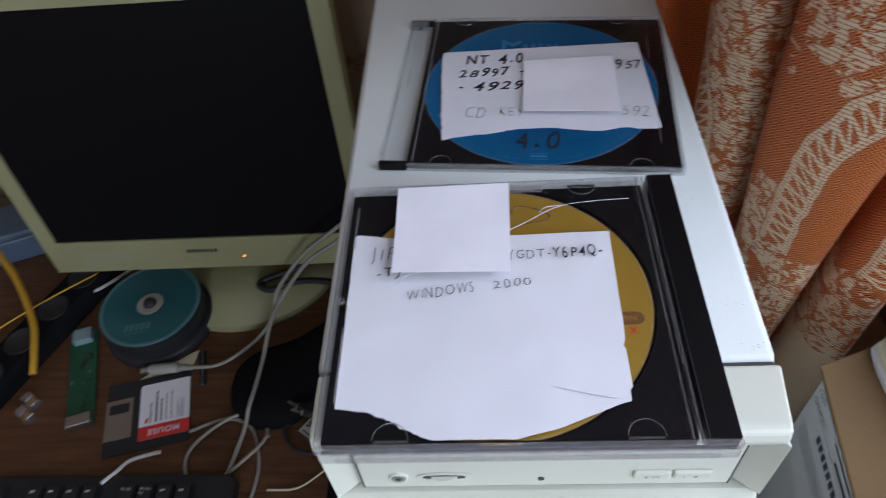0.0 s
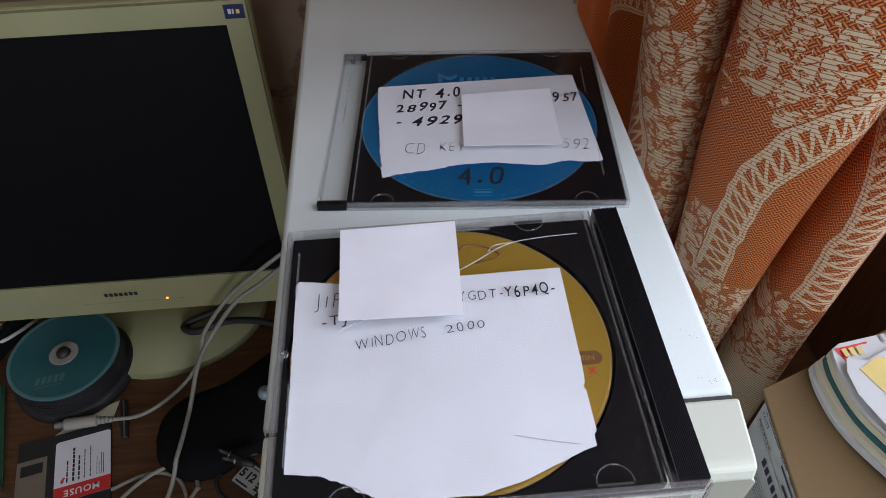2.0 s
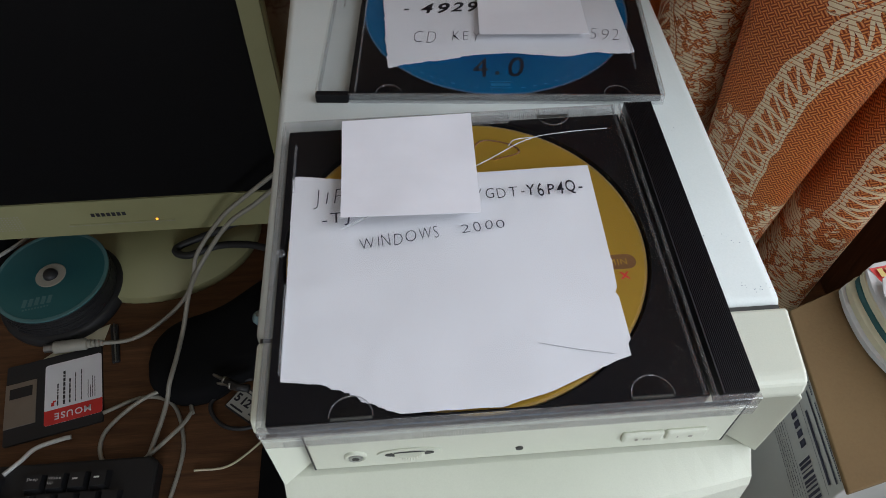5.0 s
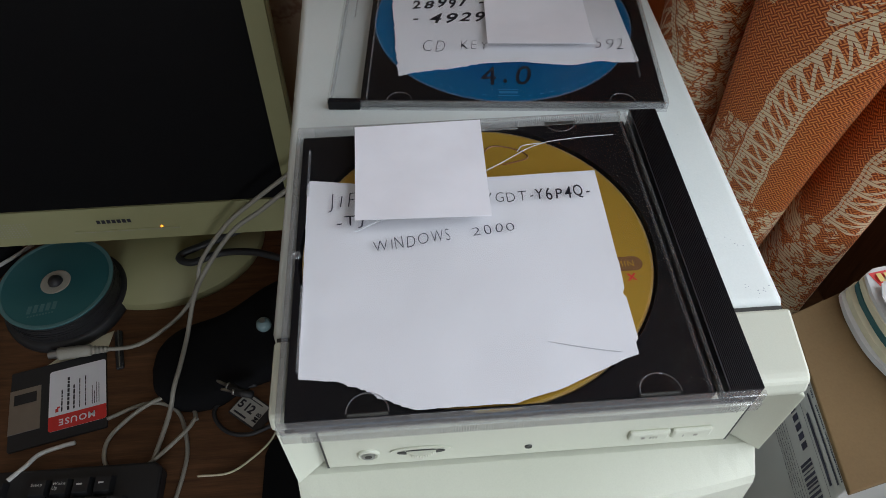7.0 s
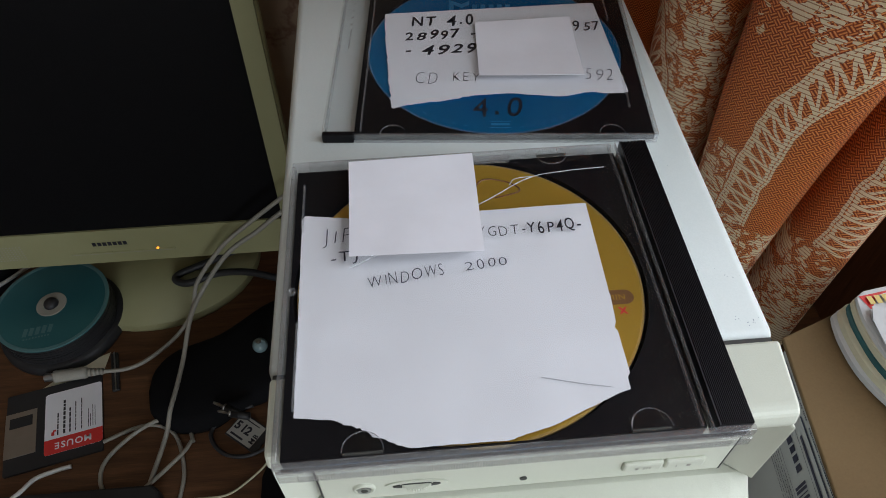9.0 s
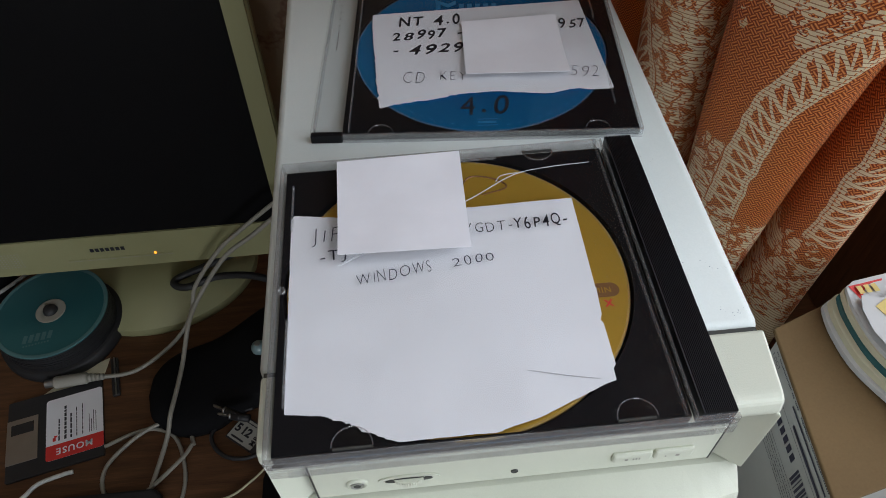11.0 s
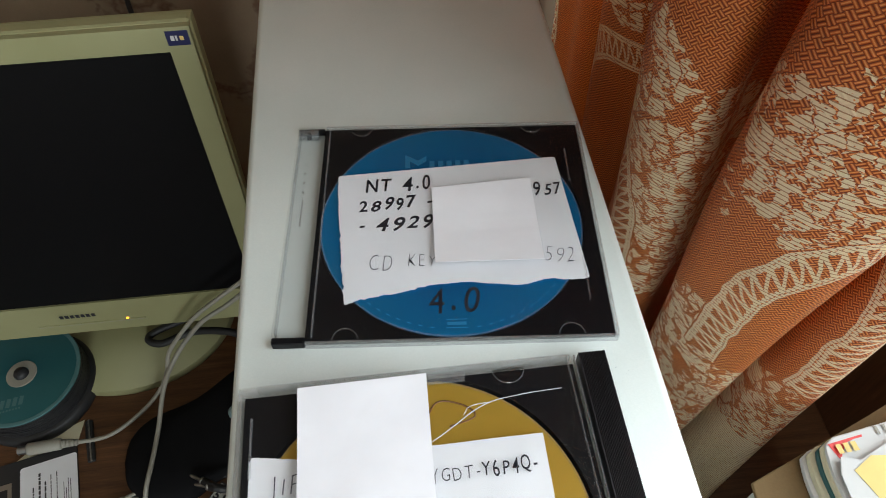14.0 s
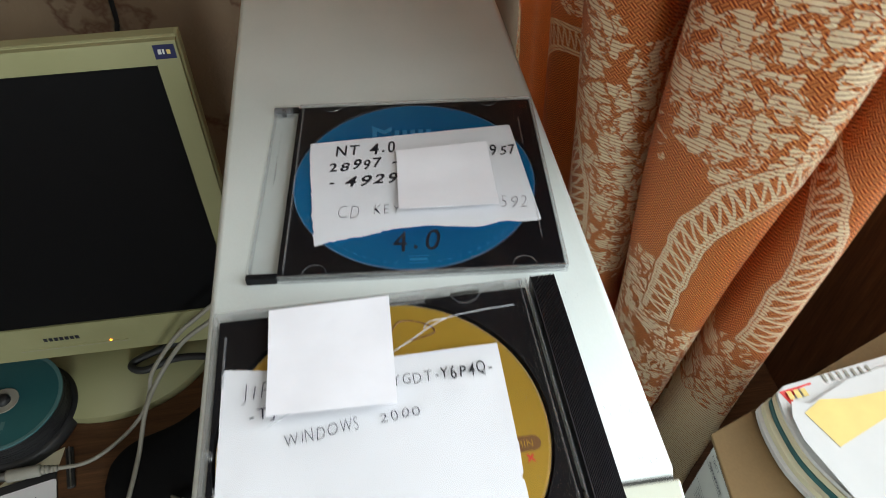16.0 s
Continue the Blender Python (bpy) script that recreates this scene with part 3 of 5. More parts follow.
    tagged(part("scuff", bars([q for q in specks if q[1] < 0.1645], pose(0, 0, T + 0.0001)), 'bluegrey', pc, "dark scuffs on the worn enamel"), kind="stuff")
    return pc


computer()


# ---- discs in their cases ----
def tray_plate(bm, x0, x1, y0, y1, cx, cy, r, z0, z1, zf):
    """A plate with a round recess in its top."""
    n = 96
    angs = sorted([2 * math.pi * i / n for i in range(n)] + [math.atan2(y - cy, x - cx) % (2 * math.pi) for x in (x0, x1) for y in (y0, y1)])
    outer, rim, rim2 = [], [], []
    for a in angs:
        c, s = math.cos(a), math.sin(a)
        k = min((x1 - cx) / c if c > 1e-9 else 9, (x0 - cx) / c if c < -1e-9 else 9, (y1 - cy) / s if s > 1e-9 else 9, (y0 - cy) / s if s < -1e-9 else 9)
        rr = min(r, k - 0.0003)
        outer.append((cx + k * c, cy + k * s))
        rim.append((cx + rr * c, cy + rr * s))
        rim2.append((cx + (rr - 0.0006) * c, cy + (rr - 0.0006) * s))
    rings = [[bm.verts.new((x, y, z)) for x, y in ring] for ring, z in ((outer, z0), (outer, z1), (rim, z1), (rim2, zf))]
    m = len(angs)
    for a, b in zip(rings, rings[1:]):
        for i in range(m):
            bm.faces.new((a[i], a[(i + 1) % m], b[(i + 1) % m], b[i]))
    bm.faces.new(rings[3])
    bm.faces.new(rings[0][::-1])
    return bm


def half_tab(parent, x, y, z, up, r=0.0062):
    """The small half-round tab that holds a booklet under the lid."""
    a0 = 0 if up else 180
    pts = arc(x, y, r, a0, a0 + 180, 16)
    tab = part("booklet_tab", prism(pts, z - 0.0009, z), 'clear', parent, "", False, False)
    rim = tube([(p[0], p[1], z - 0.0002) for p in arc(x, y, r, a0, a0 + 180, 10)], 0.00022, 6, 2)
    part("tab_rim", rim, 'edge', tab, "", False, False)
    part("tab_slot", box(x - r * 0.95, x + r * 0.95, y - 0.0003, y + 0.0003, z - 0.002, z - 0.001), 'gap_shade', tab)


def ribbed_rail(x0, x1, y0, y1, z0, z1, pitch=0.0008, side=-1):
    """A clear rail with fine upright ribs on its outer face."""
    own = box(x0, x1, y0, y1, z0, z1, 0.0003, 1)
    n = int((x1 - x0 - 0.012) / pitch)
    for i in range(n):
        x = x0 + 0.006 + i * pitch
        y = y0 if side < 0 else y1
        box(x, x + pitch * 0.5, min(y, y + side * 0.00035), max(y, y + side * 0.00035), z0 + 0.0006, z1 - 0.0006, bm=own)
    return own


def standard_case():
    W, H, Z = 0.142, 0.1250, 0.0104
    case = thing("disc_case", pose(0, 0, T), "standard clear disc case with black tray, cracked lid, on the computer", "disc case", "disc cases")
    part("base", box(0.0008, W - 0.0002, 0.0012, H - 0.0012, 0.0, 0.0012, 0.0003, 1), 'clear', case, "", False, False)
    tray = tray_plate(bmesh.new(), 0.0018, 0.1290, 0.0030, H - 0.0030, 0.0640, 0.0625, 0.0612, 0.0013, 0.0068, 0.0042)
    t = part("tray", tray, 'black', case, "glossy black tray")
    hub = lathe([(0.0, 0.0066), (0.0072, 0.0066), (0.0075, 0.0042)], 32)
    o = part("hub", hub, 'black', t)
    o.matrix_local = pose(0.064, 0.0625, 0)
    # the ribbed strip along the hinge
    outline = [(0.1314, 0.0014), (0.1314, 0.0103)]
    for i in range(17):
        x = 0.1319 + i * 0.00059
        outline += [(x, 0.0103), (x + 0.00018, 0.0097), (x + 0.00030, 0.0097), (x + 0.00042, 0.0103)]
    outline += [(W - 0.0001, 0.0103), (W - 0.0001, 0.0014)]
    strip = prism(outline, 0.0016, H)
    for v in strip.verts:
        v.co = Vector((v.co.x, v.co.z, v.co.y))
    part("hinge_strip", strip, 'ribbed', case, "black ribbed strip")
    lid = part("lid", box(0.0, 0.1296, 0.0006, H - 0.0006, 0.0092, Z, 0.0003, 1), 'clear', case, "clear lid with a long crack", False, False)
    part("front_rail", ribbed_rail(0.0, W + 0.0004, -0.0006, 0.0014, 0.0056, 0.0098), 'edge', lid, "", False, False)
    part("base_rail", ribbed_rail(0.0006, W + 0.0004, -0.0010, 0.0016, 0.0002, 0.0050), 'edge', case, "", False, False)
    # dark bar drawn as the shade between lid and base
    part("rail_gap", box(0.002, W - 0.002, 0.0002, 0.0012, 0.0050, 0.0056), 'gap_shade', case)
    part("back_rail", ribbed_rail(0.0, W - 0.014, H - 0.0016, H + 0.0004, 0.0010, 0.0094, 0.0008, 1), 'edge', lid, "", False, False)
    part("side_rail", box(-0.0004, 0.0012, 0.0016, H - 0.0016, 0.0004, 0.0094, 0.0003, 1), 'edge', lid, "", False, False)
    hinge = box(0.1262, 0.1266, 0.001, H - 0.001, 0.0088, Z + 0.0002, 0.0001, 1)
    box(0.1291, 0.1296, 0.001, H - 0.001, 0.0088, Z + 0.0002, 0.0001, 1, bm=hinge)
    part("hinge_rib", hinge, 'edge', lid, "", False, False)
    for a, b in ((0.018, 0.050), (0.090, 0.113)):
        part("inner_rib", box(0.0046, 0.0054, a, b, 0.0074, 0.0090, 0.0002, 1), 'edge', lid, "", False, False)
    o = part("moulded_dot", lathe([(0.0016, 0), (0.0016, 0.0006), (0.0008, 0.0008), (0.0008, 0.0001), (0, 0.0001)], 20), 'edge', lid, "", True, False)
    o.matrix_local = pose(0.0025, 0.0620, 0.0090)
    for x, y, up in ((0.0260, 0.0032, True), (0.1120, 0.0032, True), (0.1030, H - 0.0028, False), (0.030, H - 0.0028, False)):
        half_tab(lid, x, y, 0.0091, up)
    part("rail_step", box(0.0700, 0.0860, H - 0.0062, H - 0.0017, 0.0080, 0.0091, 0.0005, 1), 'edge', lid, "", False, False)
    # the crack
    crack = tube([(0.0228, 0.0699, Z), (0.0707, 0.0955, Z), (0.0904, 0.1072, Z), (0.1051, 0.1101, Z), (0.1218, 0.1110, Z)], 0.00018, 5, 6)
    tube([(0.0835, 0.1045, Z), (0.0860, 0.1075, Z), (0.0925, 0.1085, Z)], 0.00018, 5, 5, bm=crack)
    part("crack", crack, 'crack', lid, "", False, False)
    rnd = random.Random(11)
    dust = []
    for _ in range(1700):
        x, y, s = 0.129 - 0.126 * rnd.random() ** 2.2, rnd.uniform(0.004, 0.121), rnd.uniform(0.00007, 0.00024)
        if x < 0.1125 and 0.010 < y < 0.099 or x < 0.073 and y > 0.07 or 0.028 < x < 0.105 and y < 0.099:
            continue
        dust.append((x, x + s, y, y + s))
    tagged(part("dust", bars(dust, pose(0, 0, Z + 0.00002)), 'cable', lid, "pale dust specks"), kind="stuff")
    return case


def disc(name, m, material, label):
    d = thing(name, m, label, "disc", "discs in cases")
    part("printed_side", lathe([(0.0075, 0.0), (0.0600, 0.0), (0.0600, 0.0011), (0.0590, 0.0012), (0.0190, 0.0012), (0.0075, 0.0012), (0.0075, 0.0)], 128), material, d)
    part("clear_ring", lathe([(0.0592, 0.00122), (0.0601, 0.00118), (0.0601, 0.0)], 128), 'edge', d, "", False, False)
    return d


standard_case()
gold = disc("disc", pose(0.064, 0.0625, T + 0.0045), 'gold', "gold-coloured recordable disc in the black tray")
g = bmesh.new()
stadium = arc(0.0555 - 0.003, -0.0100, 0.0030, -90, 90, 10) + arc(0.0435, -0.0100, 0.0030, 90, 270, 10)
prism(stadium, 0.00122, 0.00126, bm=g)
part("printed_badge", g, 'brownprint', gold, "brown oval printed badge")
part("badge_text", lettering("MIN", 0.0034, pose(0.0462, -0.0112, 0.00130)), 'gold', gold)
part("red_mark", lettering("x", 0.0062, pose(0.0490, -0.0170, 0.00126), weight=0.01), 'redprint', gold)
scr = tube([(0.004, 0.040, 0.0012), (0.010, 0.050, 0.0012), (0.020, 0.048, 0.0012), (0.024, 0.043, 0.0012), (0.014, 0.040, 0.0012)], 0.0004, 5, 6)
part("pen_mark", scr, 'brownprint', gold)


def slim_case():
    W, H, Z = 0.142, 0.1245, 0.0052
    case = thing("disc_case", pose(0.0100, 0.1459, T, 0, 0, -5.0), "slim clear disc case with black tray, on the computer", "disc case", "disc cases")
    part("base", box(0.0, W, 0.0, H, 0.0, 0.0009, 0.0002, 1), 'clear', case, "", False, False)
    tray = tray_plate(bmesh.new(), 0.0135, W - 0.0012, 0.0012, H - 0.0012, 0.0755, 0.0622, 0.0606, 0.0010, 0.0036, 0.0017)
    t = part("tray", tray, 'black', case, "glossy black tray")
    o = part("hub", lathe([(0.0, 0.0034), (0.0072, 0.0034), (0.0075, 0.0017)], 32), 'black', t)
    o.matrix_local = pose(0.0755, 0.0622, 0)
    part("hinge_block", box(0.0, 0.0135, 0.0002, 0.0034, 0.0, 0.0042, 0.0004, 1), 'black', t)
    part("hinge_block", box(0.0, 0.0100, H - 0.0052, H - 0.0014, 0.0, 0.0050, 0.0004, 1), 'edge', t, "clear hinge block")
    part("hinge_pin", box(0.0040, 0.0062, H - 0.0046, H - 0.0026, 0.0, 0.0042, 0.0004, 1), 'black', t)
    part("hinge_pin", box(0.0, 0.0132, H - 0.0013, H - 0.0003, 0.0, 0.0040, 0.0002, 1), 'black', t)
    lid = part("lid", box(0.0, W, 0.0002, H - 0.0002, 0.0043, Z, 0.0002, 1), 'clear', case, "clear lid", False, False)
    part("front_rail", box(0.0140, W, -0.0003, 0.0010, 0.0004, 0.0050, 0.0002, 1), 'edge', lid, "", False, False)
    part("back_rail", box(0.0140, W, H - 0.0010, H + 0.0003, 0.0004, 0.0050, 0.0002, 1), 'edge', lid, "", False, False)
    part("side_rail", box(W - 0.0010, W + 0.0003, 0.001, H - 0.001, 0.0006, 0.0050, 0.0002, 1), 'edge', lid, "", False, False)
    part("spine_rib", box(0.0008, 0.0013, 0.005, H - 0.005, 0.0008, Z, 0.0001, 1), 'edge', lid, "", False, False)
    for x, a, b in ((0.0160, 0.003, H - 0.003), (0.1325, 0.085, 0.105), (0.1325, 0.018, 0.040)):
        part("inner_rib", box(x, x + 0.0006, a, b, 0.0038, Z + 0.0001), 'edge', lid, "", False, False)
    for x, y, up in ((0.0300, 0.0014, True), (0.1230, 0.0014, True), (0.0320, H - 0.0014, False), (0.1180, H - 0.0014, False)):
        half_tab(lid, x, y, 0.0047, up, 0.0052)
    rnd = random.Random(3)
    dust = []
    for _ in range(1300):
        x, y, s = rnd.uniform(0.016, 0.139), rnd.uniform(0.003, 0.121), rnd.uniform(0.00007, 0.00022)
        if 0.026 < x < 0.139 and 0.010 < y < 0.096:
            continue
        dust.append((x, x + s, y, y + s))
    tagged(part("dust", bars(dust, pose(0, 0, Z + 0.00002)), 'cable', lid, "pale dust specks"), kind="stuff")
    moulded = box(0.0060, 0.0066, 0.060, 0.076, 0.0050, Z + 0.0001)
    for y in (0.080, 0.086, 0.092, 0.098):
        box(0.0056, 0.0066, y, y + 0.0012, 0.0050, Z + 0.0001, bm=moulded)
    part("moulded_mark", moulded, 'edge', lid, "", False, False)
    return case


slim_case()
SLIM = pose(0.0100, 0.1459, T, 0, 0, -5.0)
blue = disc("disc", SLIM @ pose(0.0755, 0.0622, 0.0020), 'blue', "bright blue recordable disc with a pen-written number")
part("pen_number", written("4.0", (-0.0112, -0.0480), (0.0108, -0.0480), 0.0128, 0.00130, 4, 0.0, 0.12), 'ink', blue)
mk = prism([(-0.0215, 0.034), (-0.0190, 0.034), (-0.0190, 0.0385), (-0.0150, 0.0355), (-0.0110, 0.0385), (-0.0110, 0.042), (-0.0150, 0.039), (-0.0215, 0.043)], 0.00122, 0.00126)
part("printed_mark", mk, 'faint', blue, "pale printed emblem")
part("printed_wordmark", bars([(-0.0095 + i * 0.0042, -0.0070 + i * 0.0042, 0.0338, 0.0385) for i in range(5)], pose(0, 0, 0.00124)), 'faint', blue)
part("printed_box", bars([(-0.004, 0.005, -0.0520, -0.0516), (-0.004, 0.005, -0.0560, -0.0556), (-0.0035, 0.0045, -0.0545, -0.0530)], pose(0, 0, 0.00124)), 'faint', blue)
ringtext = bmesh.new()
for i in range(26):
    a = math.radians(205 + i * 5.0)
    if abs(math.degrees(a) - 270) < 9:
        continue
    add(ringtext, bars([(-0.0009, 0.0009, 0.0, 0.0004)], pose(0.0565 * math.cos(a), 0.0565 * math.sin(a), 0.00122, 0, 0, math.degrees(a) + 90)))
part("rim_print", ringtext, 'faint', blue)


# ---- papers ----
def front_paper():
    pts = torn((0.0052, 0.0163), (0.0170, 0.0145), 8, 0.0002, 1) + torn((0.0170, 0.0145), (0.0398, 0.0035), 34, 0.0006, 2)
    pts += torn((0.0398, 0.0035), (0.0690, 0.0033), 12, 0.0002, 3) + torn((0.0690, 0.0033), (0.0870, 0.0085), 24, 0.0005, 4)
    pts += torn((0.0870, 0.0085), (0.1050, 0.0160), 14, 0.0002, 5) + torn((0.1050, 0.0160), (0.1102, 0.0175), 4, 0.0001, 6)
    pts += [(0.1105, 0.0200), (0.1104, 0.0384), (0.1096, 0.0400), (0.1106, 0.0420)] + torn((0.1113, 0.0530), (0.1098, 0.0560), 5, 0.0003, 7)
    pts += [(0.1100, 0.0680), (0.1072, 0.0686), (0.1101, 0.0692), (0.1118, 0.0956)]
    pts += torn((0.1110, 0.0957), (0.0250, 0.0955), 20, 0.00015, 8) + torn((0.0220, 0.0960), (0.0049, 0.0985), 10, 0.0004, 9)
    pts += torn((0.0045, 0.0968), (0.0052, 0.0163), 70, 0.00018, 10)
    ob = mesh_object("torn_paper", sheet(pts, T + 0.00690, 0.00012, lambda x, y: 0.0009 * math.sin(x * 31) * math.sin(y * 27 + 1)), 'paper')
    tagged(ob, "white torn paper sheet with handwriting inside the standard case", "paper")
    w = T + 0.00808
    for txt, a, b, tall, seed, ink, wt in (
            ("WINDOWS", (0.0287, 0.0620), (0.0553, 0.0656), 0.0050, 3, 'pencil', -0.016), ("2000", (0.0626, 0.0665), (0.0780, 0.0684), 0.0041, 8, 'pencil', -0.014),
            ("JIP", (0.0129, 0.0829), (0.0240, 0.0843), 0.0066, 5, 'pencil', -0.026), ("-TJ", (0.0151, 0.0743), (0.0255, 0.0746), 0.0048, 6, 'pencil', -0.006),
            ("YGDT-", (0.0690, 0.0815), (0.0868, 0.0821), 0.0054, 7, 'ink', -0.014), ("Y6P4Q-", (0.0873, 0.0817), (0.1076, 0.0823), 0.0055, 9, 'ink', 0.006)):
        part("handwriting", written(txt, a, b, tall, w, seed, wt), ink, ob)
    # thin dark thread that draws the shade line of a fold
    part("crease_shade", tube([(0.082, 0.0232, w - 0.0004), (0.094, 0.0200, w - 0.0004), (0.104, 0.0178, w - 0.0004)], 0.00007, 5, 5), 'pencil', ob)
    return ob


front_paper()


def rear_paper():
    inv = SLIM.inverted()
    low = spline([(0.0403, 0.1620, 0), (0.0494, 0.1636, 0), (0.0657, 0.1653, 0), (0.0778, 0.1674, 0), (0.0959, 0.1671, 0), (0.1101, 0.1639, 0), (0.1197, 0.1633, 0), (0.1277, 0.1650, 0), (0.1310, 0.1652, 0), (0.1361, 0.1637, 0), (0.1464, 0.1632, 0)], 3)
    pts = []
    for i, (p, q) in enumerate(zip(low, low[1:])):
        pts += torn((p.x, p.y), (q.x, q.y), 3, 0.0009, 50 + i)
    pts += [(0.1464, 0.1640), (0.1460, 0.2352), (0.1440, 0.2357), (0.0410, 0.2350)] + torn((0.0398, 0.2345), (0.0394, 0.2042), 24, 0.0006, 25) + torn((0.0394, 0.2042), (0.0403, 0.1620), 30, 0.0006, 26)
    own = sheet(pts, T + 0.00372, 0.0001, lambda x, y: 0.0002 * math.sin(x * 40) * math.sin(y * 33))
    ob = mesh_object("torn_paper", own, 'paper')
    tagged(ob, "white torn paper slip with handwritten numbers inside the slim case", "paper")
    w = T + 0.00408
    for txt, a, b, tall, seed, ink, wt in (
            ("NT 4.0", (0.0520, 0.2227), (0.0834, 0.2220), 0.0082, 31, 'ink', 0.016), ("28997", (0.0486, 0.2109), (0.0762, 0.2114), 0.0066, 32, 'ink', 0.022), ("-", (0.0806, 0.2118), (0.0834, 0.2121), 0.0066, 39, 'ink', 0.022),
            ("-", (0.0480, 0.2010), (0.0512, 0.2010), 0.0066, 40, 'ink', 0.022), ("4929", (0.0556, 0.1995), (0.0826, 0.1984), 0.0068, 33, 'ink', 0.022), ("CD", (0.0510, 0.1772), (0.0618, 0.1768), 0.0080, 34, 'pencil', -0.028),
            ("KEY", (0.0681, 0.1775), (0.0815, 0.1768), 0.0068, 35, 'pencil', -0.028), ("957", (0.1308, 0.2112), (0.1453, 0.2115), 0.0076, 36, 'ink', 0.010),
            ("592", (0.1283, 0.1735), (0.1416, 0.1719), 0.0082, 37, 'pencil', -0.028)):
        part("handwriting", written(txt, a, b, tall, w, seed, wt, 0.28 if ink == 'ink' else 0.16), ink, ob)
    return ob


rear_paper()


def note(corners, z, label, lift):
    """A small square of paper; lift(s, t) raises it over its support."""
    own = bmesh.new()
    n = 10
    grid = {}
    a, b, c, d = [Vector(q) for q in corners]
    for k in (0, 1):
        for i in range(n + 1):
            for j in range(n + 1):
                s, t = i / n, j / n
                p = (1 - t) * ((1 - s) * a + s * b) + t * ((1 - s) * d + s * c)
                grid[k, i, j] = own.verts.new((p.x, p.y, z + lift(s, t) + 0.00015 * k))
    for k in (0, 1):
        for i in range(n):
            for j in range(n):
                own.faces.new((grid[k, i, j], grid[k, i + 1, j], grid[k, i + 1, j + 1], grid[k, i, j + 1]))
    for i in range(n):
        own.faces.new((grid[0, i, 0], grid[0, i + 1, 0], grid[1, i + 1, 0], grid[1, i, 0]))
        own.faces.new((grid[0, i, n], grid[0, i + 1, n], grid[1, i + 1, n], grid[1, i, n]))
        own.faces.new((grid[0, 0, i], grid[0, 0, i + 1], grid[1, 0, i + 1], grid[1, 0, i]))
        own.faces.new((grid[0, n, i], grid[0, n, i + 1], grid[1, n, i + 1], grid[1, n, i]))
    return tagged(mesh_object("paper_note", own, 'note'), label, "paper note", "paper notes")


note(((0.0226, 0.0727), (0.0700, 0.0718), (0.0713, 0.1228), (0.0222, 0.1222)), T + 0.01085, "small blank white paper note on the standard case", lambda s, t: 0.0020 * max(0, 1 - t * 1.6) ** 2 * (1.1 - s * 0.4))
note(((0.0806, 0.1765), (0.1280, 0.1727), (0.1310, 0.2220), (0.0836, 0.2212)), T + 0.00535, "small blank white paper note on the slim case", lambda s, t: 0.0022 * max(0, 1 - t * 1.5) ** 2)


